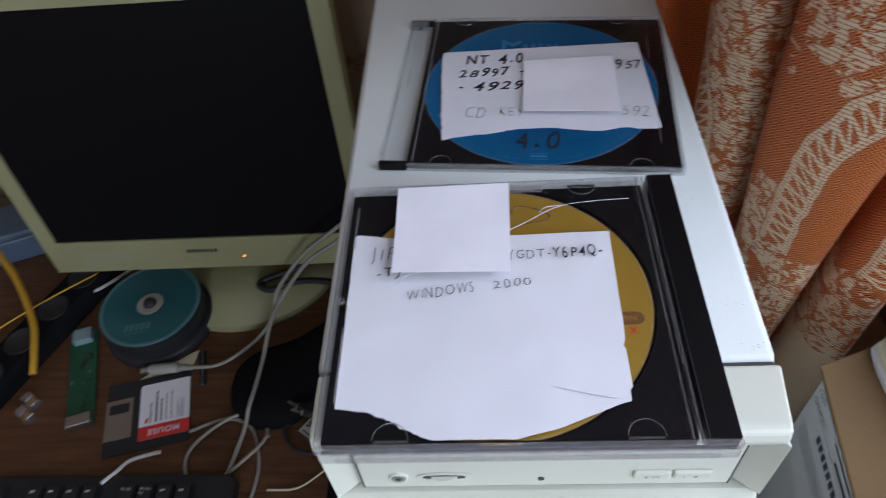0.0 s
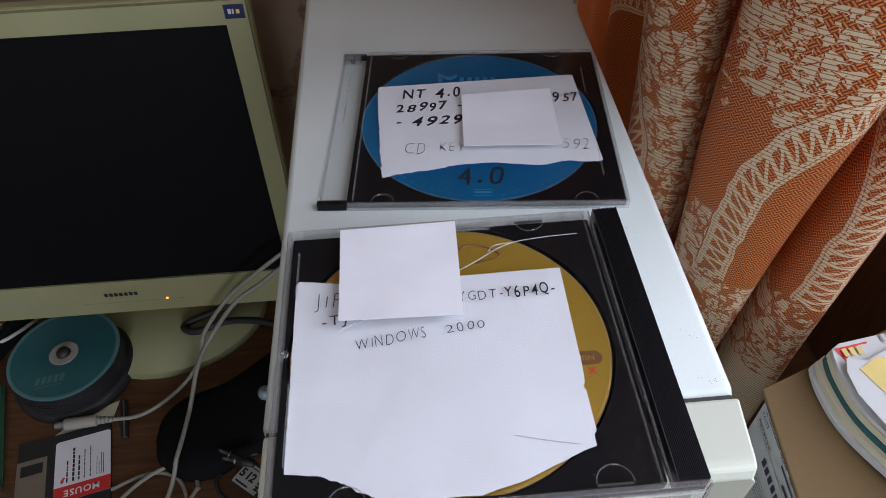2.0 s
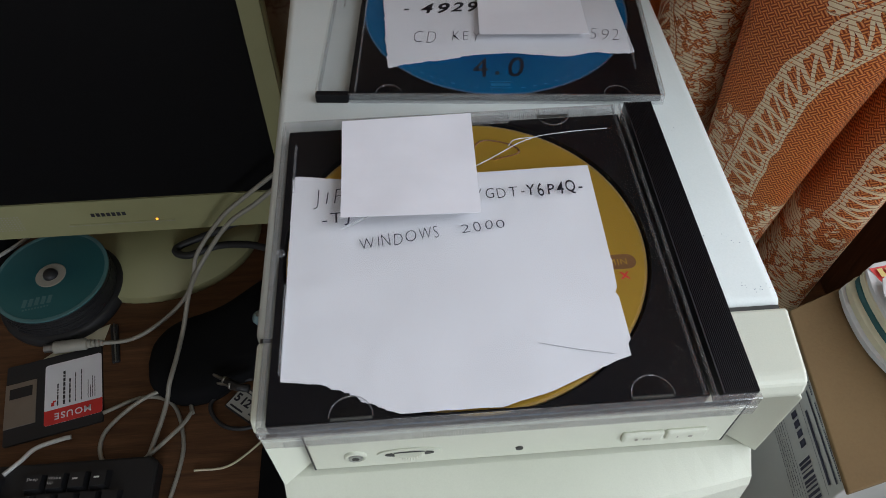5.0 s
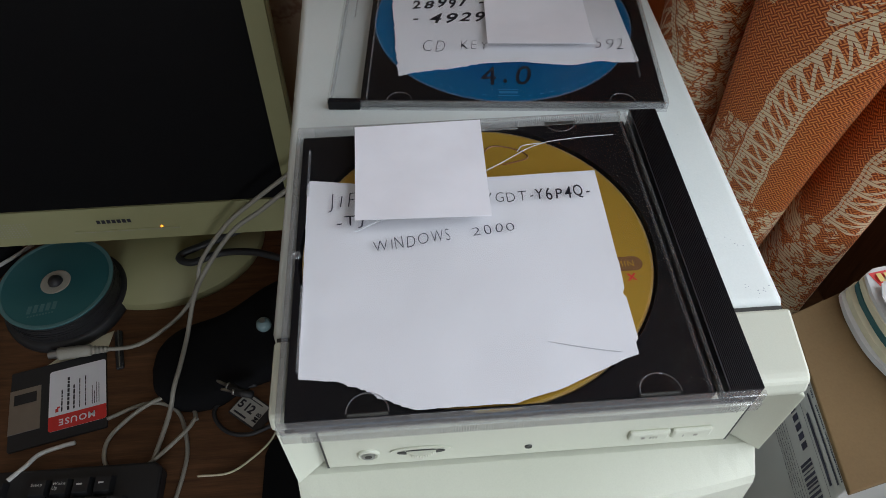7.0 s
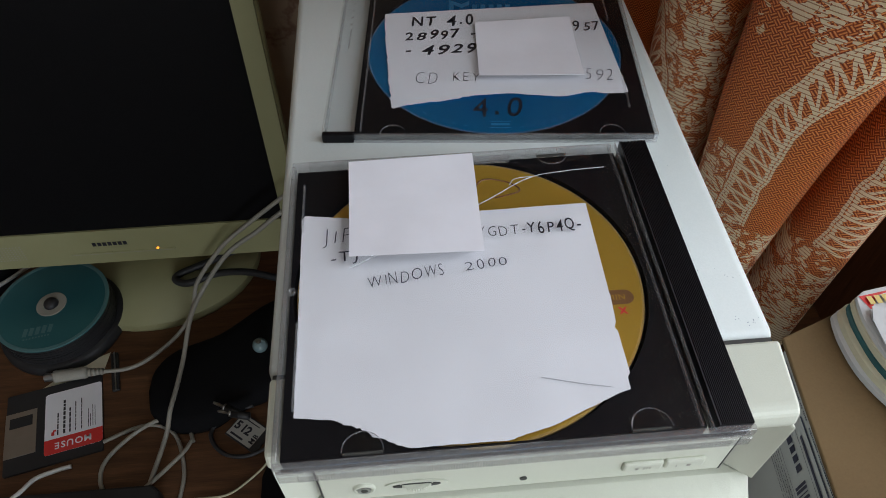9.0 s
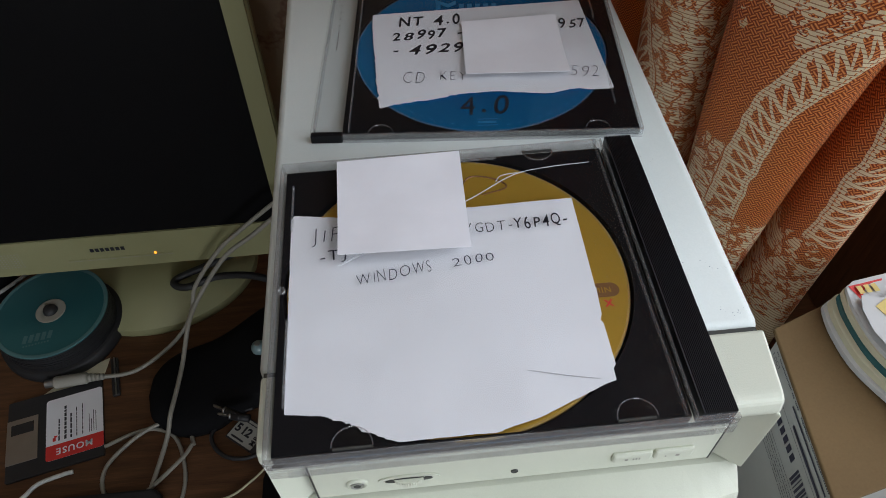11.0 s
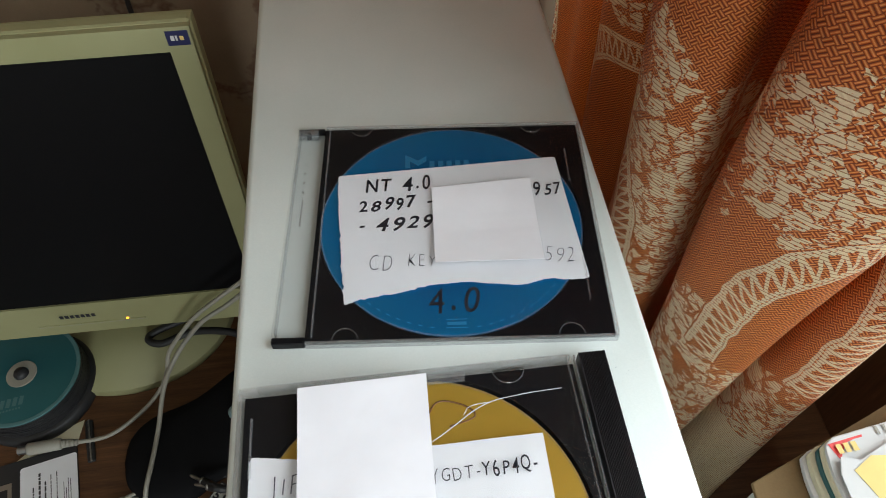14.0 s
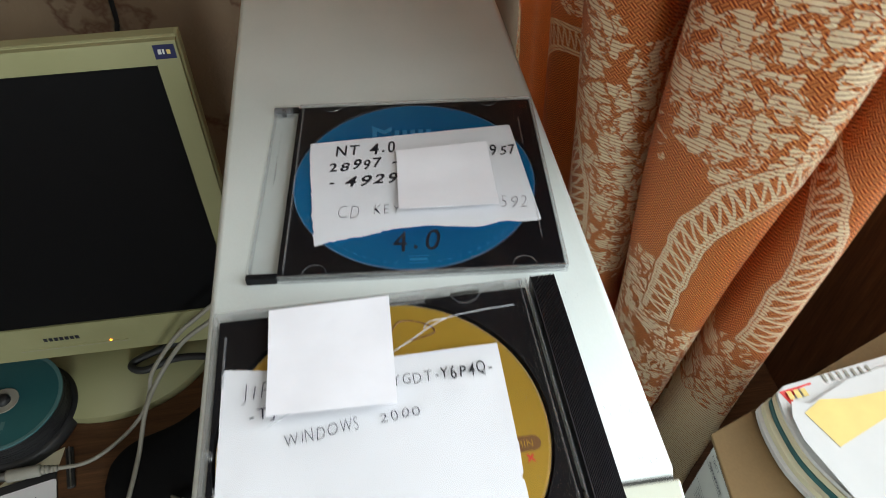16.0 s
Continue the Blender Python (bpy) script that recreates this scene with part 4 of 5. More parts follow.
# ---- the monitor ----
def monitor():
    mon = thing("monitor", pose(-0.255, 0.4285, 0), "cream flat monitor, switched off, standing on the desk", "monitor")
    x0, x1, y0, y1 = -0.190, 0.190, 0.0, 0.338
    # the frame, as a picture frame leaning back
    lean = pose(0, -0.0240, T - 0.3803, 90 - 4.7)
    xa, xb, ya, yb = -0.172, 0.172, 0.046, 0.3185
    own = bmesh.new()
    for q in ((x0, x1, y0, ya), (x0, x1, yb, y1), (x0, xa, ya, yb), (xb, x1, ya, yb)):
        box(q[0], q[1], q[2], q[3], -0.022, 0.0, bm=own)
    bmesh.ops.remove_doubles(own, verts=own.verts[:], dist=0.00005)
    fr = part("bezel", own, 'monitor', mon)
    fr.matrix_local = lean
    for q in ((x0, x1, y1 - 0.0004, y1 + 0.0012),):
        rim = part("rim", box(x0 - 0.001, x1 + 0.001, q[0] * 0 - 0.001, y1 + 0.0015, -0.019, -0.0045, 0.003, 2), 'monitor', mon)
        rim.matrix_local = lean @ pose(0, 0, -0.0005)
    sc = part("screen", box(xa - 0.0005, xb + 0.0005, ya - 0.0005, yb + 0.0005, -0.0042, -0.0022), 'screen', mon, "dark switched-off screen")
    sc.matrix_local = lean
    back = prism([(-0.165, 0.02), (0.165, 0.02), (0.165, 0.315), (-0.165, 0.315)], -0.050, -0.0197, 0.01)
    part("back_shell", back, 'monitor', mon).matrix_local = lean
    # marks on the lower edge
    word = bars([(-0.026 + i * 0.0052, -0.0222 + i * 0.0052, 0.0250, 0.0300) for i in range(7)], pose(0, 0, 0.0003))
    part("maker_mark", word, 'ink', mon, "dark printed maker's mark").matrix_local = lean
    for i in range(5):
        x = -0.052 + i * 0.0215
        part("button", box(x, x + 0.0210, 0.0140, 0.0160, -0.001, 0.0007, 0.0003, 1), 'monitor', mon).matrix_local = lean
    part("button_groove", bars([(-0.053, 0.056, 0.0133, 0.0138)], pose(0, 0, 0.0003)), 'cable', mon).matrix_local = lean
    led = part("indicator_lamp", lathe([(0.0013, 0.0), (0.0013, 0.0010), (0.0, 0.0016)], 14), 'amber', mon, "glowing amber lamp", True)
    led.matrix_local = lean @ pose(0.0375, 0.0172, 0.0)
    grille = bars([(-0.150 + i * 0.0032, -0.1486 + i * 0.0032, 0.012 + j * 0.0030, 0.0132 + j * 0.0030) for i in range(17) for j in range(7)], pose(0, 0, 0.0003))
    part("speaker_grille", grille, 'cable', mon).matrix_local = lean
    st = part("sticker", box(0.1725, 0.1882, 0.3235, 0.3350, 0.0, 0.0003), 'navy', mon, "small dark blue sticker")
    st.matrix_local = lean
    part("sticker_print", bars([(0.1755, 0.1780, 0.3275, 0.3315), (0.1788, 0.1802, 0.3275, 0.3315)], pose(0, 0, 0.00045)), 'white', st)
    part("sticker_print", bars([(0.1818, 0.1845, 0.3275, 0.3310)], pose(0, 0, 0.00045)), 'magyellow', st)
    # stand
    pts = [(0.118 * math.cos(2 * math.pi * i / 48), 0.040 + 0.098 * math.sin(2 * math.pi * i / 48)) for i in range(48)]
    base = prism(pts, 0.0, 0.012, 0.003)
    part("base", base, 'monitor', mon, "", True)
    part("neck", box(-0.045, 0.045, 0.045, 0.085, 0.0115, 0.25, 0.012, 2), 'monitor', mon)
    return mon


monitor()


# ---- the desk's clutter ----
def spindle():
    sp = thing("disc_spindle", pose(-0.3480, 0.3880, 0), "stack of teal discs on a black spindle base", "disc spindle")
    part("base", lathe([(0, 0), (0.066, 0.0), (0.0665, 0.004), (0.0655, 0.012), (0.0630, 0.0135), (0, 0.0135)], 96), 'rubber', sp, "", True)
    for i in range(16):
        z = 0.0138 + i * 0.00165
        o = part("disc", lathe([(0.0075, 0), (0.060, 0), (0.060, 0.0014), (0.0075, 0.0014), (0.0075, 0)], 72), 'rubber' if i < 15 else 'teal', sp, "" if i < 15 else "teal printed top disc")
        o.matrix_local = pose(random.uniform(-0.0004, 0.0004), random.uniform(-0.0004, 0.0004), z)
    part("clear_rim", lathe([(0.0560, 0.0401), (0.0565, 0.0404), (0.0598, 0.0404), (0.0602, 0.0400)], 72), 'tealrim', sp, "paler worn rim")
    part("clear_centre", lathe([(0.0078, 0.0402), (0.0078, 0.0406), (0.0150, 0.0407), (0.0158, 0.0402)], 48), 'cable', sp, "greyish centre ring")
    part("post", lathe([(0.0, 0.046), (0.0055, 0.0455), (0.0072, 0.043), (0.0072, 0.0136)], 24), 'rubber', sp, "", True)
    part("printed_word", bars([(-0.020 + i * 0.0062, -0.0158 + i * 0.0062, -0.041 + 0.0012 * i, -0.031 + 0.0012 * i) for i in range(5)] + [(-0.018 + i * 0.003, -0.0162 + i * 0.003, -0.0455 + 0.0006 * i, -0.0435 + 0.0006 * i) for i in range(9)], pose(0, 0, 0.0405)), 'tealrim', sp)
    return sp


spindle()


def floppy(m, labelled):
    """A floppy disk: x along its length, the metal shutter at x = 0, the label at the far end."""
    fl = thing("floppy_disk", m, "black floppy disk with a white and red paper label" if labelled else "grey metal-shuttered black floppy disk", "floppy disk", "floppy disks")
    part("shell", prism([(0, 0.001), (0.0, 0.089), (0.001, 0.090), (0.093, 0.090), (0.094, 0.089), (0.094, 0.001), (0.093, 0), (0.001, 0)], 0.0, 0.0033, 0.0003), 'rubber', fl)
    sh = box(-0.0003, 0.0300, 0.018, 0.068, -0.0001, 0.0037, 0.0002, 1)
    part("shutter", sh, 'steel', fl, "brushed metal shutter")
    part("shutter_window", bars([(0.004, 0.026, 0.050, 0.062)], pose(0, 0, 0.0039)), 'rubber', fl)
    if labelled:
        rect = arc(0.0405 - 0.002, 0.012, 0.002, 0, 0, 1)
        pts = arc(0.091, 0.013, 0.003, -90, 0, 5) + arc(0.091, 0.077, 0.003, 0, 90, 5) + arc(0.041, 0.077, 0.003, 90, 180, 5) + arc(0.041, 0.013, 0.003, 180, 270, 5)
        lab = part("label_sheet", prism(pts, 0.0033, 0.0035), 'paper', fl, "white label with a red band")
        band = arc(0.091, 0.013, 0.003, -90, 0, 5) + [(0.094, 0.0265), (0.038, 0.0265)] + arc(0.041, 0.013, 0.003, 180, 270, 5)
        part("red_band", prism(band, 0.00351, 0.00356), 'redprint', lab)
        part("label_word", lettering("MOUSE", 0.0098, pose(0.0835, 0.0215, 0.00360, 0, 0, 180), weight=0.02), 'paper', lab)
        rows = []
        rnd = random.Random(2)
        for i, (w, th) in enumerate(((0.022, 0.0014), (0.036, 0.0022), (0.028, 0.0016), (0.033, 0.001), (0.030, 0.001))):
            x = 0.0500 + i * 0.0058
            y = 0.030
            while y < 0.030 + w:
                step = rnd.uniform(0.002, 0.006)
                rows.append((x, x + th, y, y + step))
                y += step + 0.0009
        rows += [(0.080 + i * 0.0022, 0.0806 + i * 0.0022, 0.030, 0.030 + rnd.uniform(0.012, 0.026)) for i in range(4)]
        part("label_print", bars(rows, pose(0, 0, 0.00358)), 'ink', lab)
        part("label_arrow", bars([(0.0445, 0.0475, 0.0305, 0.0345), (0.0460, 0.0490, 0.0345, 0.0365)], pose(0, 0, 0.00358)), 'redprint', lab)
    return fl


floppy(pose(-0.3647, 0.2103, 0.0, 0, 0, 13), True)


def sweep(name, points, r, material, label):
    return tagged(mesh_object(name, tube(points, r, 10, 10), material, None, True), label, "cable", "cables on the desk")


def plug_cable():
    c = thing("mouse_cable", pose(0, 0, 0), "grey cable with a round mini plug lying on the desk", "cable", "cables on the desk")
    part("sheath", tube([(-0.300, 0.3165, 0.010), (-0.260, 0.322, 0.006), (-0.227, 0.343, 0.010), (-0.205, 0.362, 0.022), (-0.190, 0.368, 0.050), (-0.179, 0.376, 0.078), (-0.143, 0.380, 0.126), (-0.110, 0.381, 0.157), (-0.076, 0.384, 0.184), (-0.030, 0.400, 0.21), (-0.015, 0.46, 0.2)], 0.0022), 'cable', c, "", True)
    b = part("plug_body", lathe([(0, 0), (0.0062, 0.0), (0.0066, 0.002), (0.0062, 0.032), (0.0050, 0.034), (0, 0.034)], 24), 'cable', c, "", True)
    b.matrix_local = pose(-0.338, 0.3142, 0.0112, 0, 90, 4)
    s = part("plug_shell", lathe([(0.0038, 0), (0.0045, 0.0), (0.0045, 0.010), (0, 0.010)], 24), 'steel', c, "nickel plug shell")
    s.matrix_local = pose(-0.3475, 0.3136, 0.0112, 0, 90, 4)
    for i in range(4):
        k = part("strain_relief", lathe([(0, 0), (0.0046 - 0.0004 * i, 0), (0.0046 - 0.0004 * i, 0.0028), (0, 0.0028)], 16), 'cable', c, "", True)
        k.matrix_local = pose(-0.3035 + i * 0.0042, 0.3165, 0.0108, 0, 90, 4)


plug_cable()
sweep("cable", [(-0.231, 0.130, 0.003), (-0.227, 0.156, 0.003), (-0.211, 0.232, 0.010), (-0.204, 0.256, 0.027), (-0.200, 0.280, 0.031), (-0.197, 0.312, 0.034), (-0.190, 0.348, 0.052), (-0.176, 0.376, 0.066), (-0.139, 0.380, 0.116), (-0.105, 0.382, 0.143), (-0.079, 0.385, 0.164), (-0.030, 0.402, 0.19), (-0.015, 0.46, 0.18)], 0.0024, 'cable', "grey cable running down from behind the monitor")
sweep("cable", [(-0.275, 0.2400, 0.0022), (-0.243, 0.253, 0.0022), (-0.220, 0.252, 0.0022), (-0.202, 0.238, 0.0022), (-0.190, 0.204, 0.0022), (-0.190, 0.176, 0.0022), (-0.196, 0.140, 0.0022)], 0.0020, 'cable', "thin grey cable curving over the desk")
sweep("cable", [(-0.185, 0.232, 0.0022), (-0.193, 0.250, 0.004), (-0.215, 0.258, 0.0066), (-0.240, 0.247, 0.0066), (-0.266, 0.223, 0.003), (-0.270, 0.203, 0.0022), (-0.261, 0.186, 0.0022), (-0.241, 0.179, 0.003), (-0.220, 0.189, 0.008), (-0.193, 0.218, 0.007), (-0.185, 0.232, 0.0066)], 0.0021, 'cable', "loop of thin grey cable on the desk")
sweep("cable", [(-0.345, 0.176, 0.020), (-0.335, 0.190, 0.016), (-0.328, 0.204, 0.010), (-0.310, 0.214, 0.004), (-0.300, 0.216, 0.004)], 0.0022, 'white', "short white cable end beside the keyboard")
sweep("cable", [(-0.176, 0.174, 0.002), (-0.147, 0.175, 0.002), (-0.127, 0.187, 0.002), (-0.108, 0.206, 0.003), (-0.098, 0.235, 0.003)], 0.0011, 'magcream', "thin pale wire near the computer")
sweep("black_cable", [(-0.03, 0.500, 0.11), (-0.075, 0.462, 0.085), (-0.130, 0.452, 0.05), (-0.185, 0.448, 0.024), (-0.222, 0.438, 0.0165), (-0.228, 0.428, 0.0165), (-0.212, 0.422, 0.0165), (-0.180, 0.432, 0.018), (-0.140, 0.424, 0.026), (-0.090, 0.408, 0.028), (-0.030, 0.42, 0.03)], 0.0042, 'rubber', "thick black cable looped over the monitor's foot")
sweep("black_cable", [(-0.128, 0.266, 0.004), (-0.150, 0.262, 0.004), (-0.168, 0.240, 0.004), (-0.155, 0.218, 0.004), (-0.130, 0.212, 0.004), (-0.100, 0.224, 0.004)], 0.0022, 'rubber', "thin black cable curled on the desk")
sweep("yellow_cable", [(-0.60, 0.52, 0.09), (-0.566, 0.468, 0.07), (-0.520, 0.42, 0.06), (-0.478, 0.36, 0.05), (-0.462, 0.318, 0.045), (-0.458, 0.296, 0.038)], 0.0042, 'yellow', "bright yellow network cable beside the desk items")


def dark_mound():
    """An added mound; its near-black colour holds the shade between monitor and computer."""
    pts = [(-0.236, 0.286), (-0.233, 0.312), (-0.214, 0.333), (-0.166, 0.352), (-0.112, 0.392), (-0.060, 0.40), (-0.055, 0.30), (-0.105, 0.275), (-0.140, 0.262), (-0.166, 0.245), (-0.200, 0.243), (-0.228, 0.262)]
    smooth = [(p.x, p.y) for p in spline([(x, y, 0) for x, y in pts + pts[:1]], 5)][:-1]
    cx, cy = sum(p[0] for p in smooth) / len(smooth), sum(p[1] for p in smooth) / len(smooth)
    own = bmesh.new()
    rings = []
    for k, z in ((1.0, 0.0), (1.01, 0.006), (0.985, 0.013), (0.93, 0.018), (0.84, 0.0215), (0.6, 0.024), (0.3, 0.025)):
        rings.append([own.verts.new((cx + (x - cx) * k, cy + (y - cy) * k, z)) for x, y in smooth])
    for a, b in zip(rings, rings[1:]):
        for q in range(len(a)):
            own.faces.new((a[q], a[(q + 1) % len(a)], b[(q + 1) % len(a)], b[q]))
    own.faces.new(rings[-1])
    own.faces.new(rings[0][::-1])
    ob = mesh_object("black_mass", own, 'cloth', None, True)
    tagged(ob, "black mound added for the dark region in the computer's shade", "pouch")


dark_mound()


def memory_card():
    c = thing("memory_module", pose(-0.1335, 0.2400, 0.0075, 0, 0, -38), "small memory board with a white printed sticker", "memory module")
    part("board", box(-0.016, 0.024, -0.014, 0.014, -0.0075, -0.0058), 'chip', c)
    part("sticker", box(-0.015, 0.016, -0.0125, 0.0125, -0.0057, -0.0054), 'label', c, "white printed sticker")
    part("print", lettering("512", 0.0125, pose(-0.0135, -0.0035, -0.00530), weight=0.035), 'ink', c)
    part("print", lettering("MB", 0.0075, pose(0.0155, -0.0085, -0.00530, 0, 0, 90), weight=0.03), 'ink', c)
    part("print_bar", bars([(-0.012, 0.004, -0.0105, -0.0085), (-0.013, 0.010, 0.0090, 0.0100)], pose(0, 0, -0.00530)), 'ink', c)
    for x, y, a in ((-0.163, 0.262, -30), (-0.158, 0.252, -15)):
        e = thing("audio_plug", pose(x, y, 0.0262, 0, 90, a), "small metal audio plug on a black cable", "audio plug", "audio plugs")
        part("pin", lathe([(0, 0), (0.0012, 0.001), (0.0017, 0.004), (0.0017, 0.013), (0.0038, 0.0135), (0.0038, 0.016), (0, 0.016)], 14), 'steel', e, "", True)
        part("grip", lathe([(0, 0.016), (0.0042, 0.016), (0.0040, 0.034), (0, 0.035)], 14), 'rubber', e, "", True)
    b = thing("glass_marble", pose(-0.120, 0.3220, 0.0303), "small pale iridescent bead beside the computer", "bead")
    s = bmesh.new()
    bmesh.ops.create_uvsphere(s, u_segments=24, v_segments=14, radius=0.0080)
    part("bead_body", s, 'bluepl', b, "", True)
    part("bead_cap", lathe([(0, 0.0092), (0.003, 0.0088), (0.003, 0.0072), (0, 0.0072)], 14), 'steel', b)


memory_card()


def keyboard():
    kb = thing("keyboard", pose(-0.205, 0.186, 0, 0, 0, 0), "black keyboard at the front of the desk", "keyboard")
    part("case", prism([(-0.45, -0.17), (0.0, -0.17), (0.0, -0.006), (-0.008, 0.0), (-0.45, 0.0)], 0.0, 0.018, 0.003), 'keyboard', kb)
    k = 0
    for row in range(7):
        for col in range(20):
            x = -0.030 - col * 0.0195 - (0.006 if row % 2 else 0.0)
            y = -0.021 - row * 0.0192
            if row == 0 and col in (0, 5, 10):
                continue
            own = bmesh.new()
            lo = [own.verts.new((x + sx * 0.0088, y + sy * 0.0086, 0.018)) for sx, sy in ((-1, -1), (1, -1), (1, 1), (-1, 1))]
            hi = [own.verts.new((x + sx * 0.0068, y + sy * 0.0066, 0.0255)) for sx, sy in ((-1, -1), (1, -1), (1, 1), (-1, 1))]
            own.faces.new(hi)
            for i in range(4):
                own.faces.new((lo[i], lo[(i + 1) % 4], hi[(i + 1) % 4], hi[i]))
            key = part("key", own, 'keyboard', kb)
            if row == 0:
                words = {3: "Wake Up", 4: "Sleep"}
                if col in words:
                    for j, wd in enumerate(words[col].split()):
                        part("key_print", lettering(wd, 0.0042, pose(x - 0.0062, y + 0.0012 - j * 0.004, 0.0256)), 'white', key)
                else:
                    part("key_print", bars([(x - 0.004, x + 0.001, y, y + 0.0016)], pose(0, 0, 0.0256)), 'white', key)
            k += 1


keyboard()


def circuit_board():
    c = thing("circuit_board", pose(-0.420, 0.307, 0.0, 0, 0, 107.5), "narrow green circuit board with small chips", "circuit board")
    part("board", box(-0.060, 0.068, -0.016, 0.016, 0.004, 0.0056), 'pcb', c)
    rnd = random.Random(9)
    for i in range(14):
        x, y, s = rnd.uniform(-0.05, 0.04), rnd.uniform(-0.011, 0.011), rnd.uniform(0.0015, 0.004)
        part("chip", box(x, x + s * 1.5, y, y + s, 0.0056, 0.0070), 'chip' if i % 3 else 'steel', c)
    part("connector", box(0.050, 0.068, -0.012, 0.010, 0.0056, 0.016, 0.001, 1), 'bluepl', c, "pale blue connector")
    part("bracket", box(-0.064, -0.050, -0.014, 0.014, 0.0, 0.012, 0.001, 1), 'steel', c)
    part("spacer", box(-0.02, 0.02, -0.01, 0.01, 0.0, 0.004), 'chip', c)
    r = thing("network_plug", pose(-0.470, 0.262, 0.0, 0, 0, 55), "clear modular network plugs on the desk", "network plug")
    for k, (x, y) in enumerate(((0, 0), (0.014, 0.010))):
        part("plug_body", box(x - 0.006, x + 0.006, y - 0.010, y + 0.012, 0.0, 0.011, 0.001, 1), 'edge', r)
        for i in range(6):
            part("contact", box(x - 0.0045 + i * 0.0016, x - 0.0036 + i * 0.0016, y - 0.009, y - 0.002, 0.0111, 0.0116), 'brass', r)
    b = thing("folded_paper", pose(-0.325, 0.3060, 0.0, 0, 0, 12), "dull cream paper scrap under the plug", "paper")
    part("sheet", sheet([(-0.060, -0.012), (0.028, -0.010), (0.042, 0.032), (0.0, 0.022)], 0.0002, 0.0004, lambda x, y: 0.004 * max(0, x * 20) ** 2 * 0.02), 'magcream', b)
    g = thing("metal_bracket", pose(-0.279, 0.318, 0.0, 0, 0, 104), "dark slotted metal bracket beside the plug", "bracket")
    part("plate", box(-0.022, 0.026, -0.004, 0.004, 0.0, 0.004, 0.001, 1), 'rubber', g)
    part("rail", box(-0.022, 0.026, -0.0012, 0.0002, 0.0041, 0.0052), 'steel', g)


circuit_board()


def power_strip():
    p = thing("power_strip", pose(-0.487, 0.372, 0.0, 0, 0, 66), "black power strip lying on the desk", "power strip")
    part("body", box(-0.115, 0.115, -0.024, 0.024, 0.0, 0.030, 0.005, 2), 'cloth', p)
    for i in range(4):
        o = part("socket", lathe([(0, 0.0), (0.017, 0.0), (0.018, 0.0012), (0.019, 0.0)], 32), 'rubber', p, "", True)
        o.matrix_local = pose(-0.080 + i * 0.052, 0, 0.0302)


power_strip()
sweep("cable", [(-0.560, 0.30, 0.05), (-0.520, 0.355, 0.045), (-0.480, 0.40, 0.040), (-0.440, 0.445, 0.03), (-0.40, 0.50, 0.01)], 0.0012, 'yellow', "thin orange wire beside the monitor")
sweep("cable", [(-0.47, 0.47, 0.010), (-0.455, 0.435, 0.014), (-0.438, 0.425, 0.022), (-0.425, 0.44, 0.018), (-0.41, 0.47, 0.008)], 0.0022, 'white', "short pale cable behind the disc spindle")


def plug_socket():
    b = thing("plastic_box", pose(-0.600, 0.520, 0.0, 0, 0, 20), "blue-grey plastic box at the back of the desk", "plastic box")
    part("body", box(-0.05, 0.05, -0.03, 0.03, 0.0, 0.04, 0.004, 2), 'bluegrey', b)
    part("lid", box(-0.051, 0.051, -0.031, 0.031, 0.0405, 0.052, 0.004, 2), 'bluegrey', b)


plug_socket()


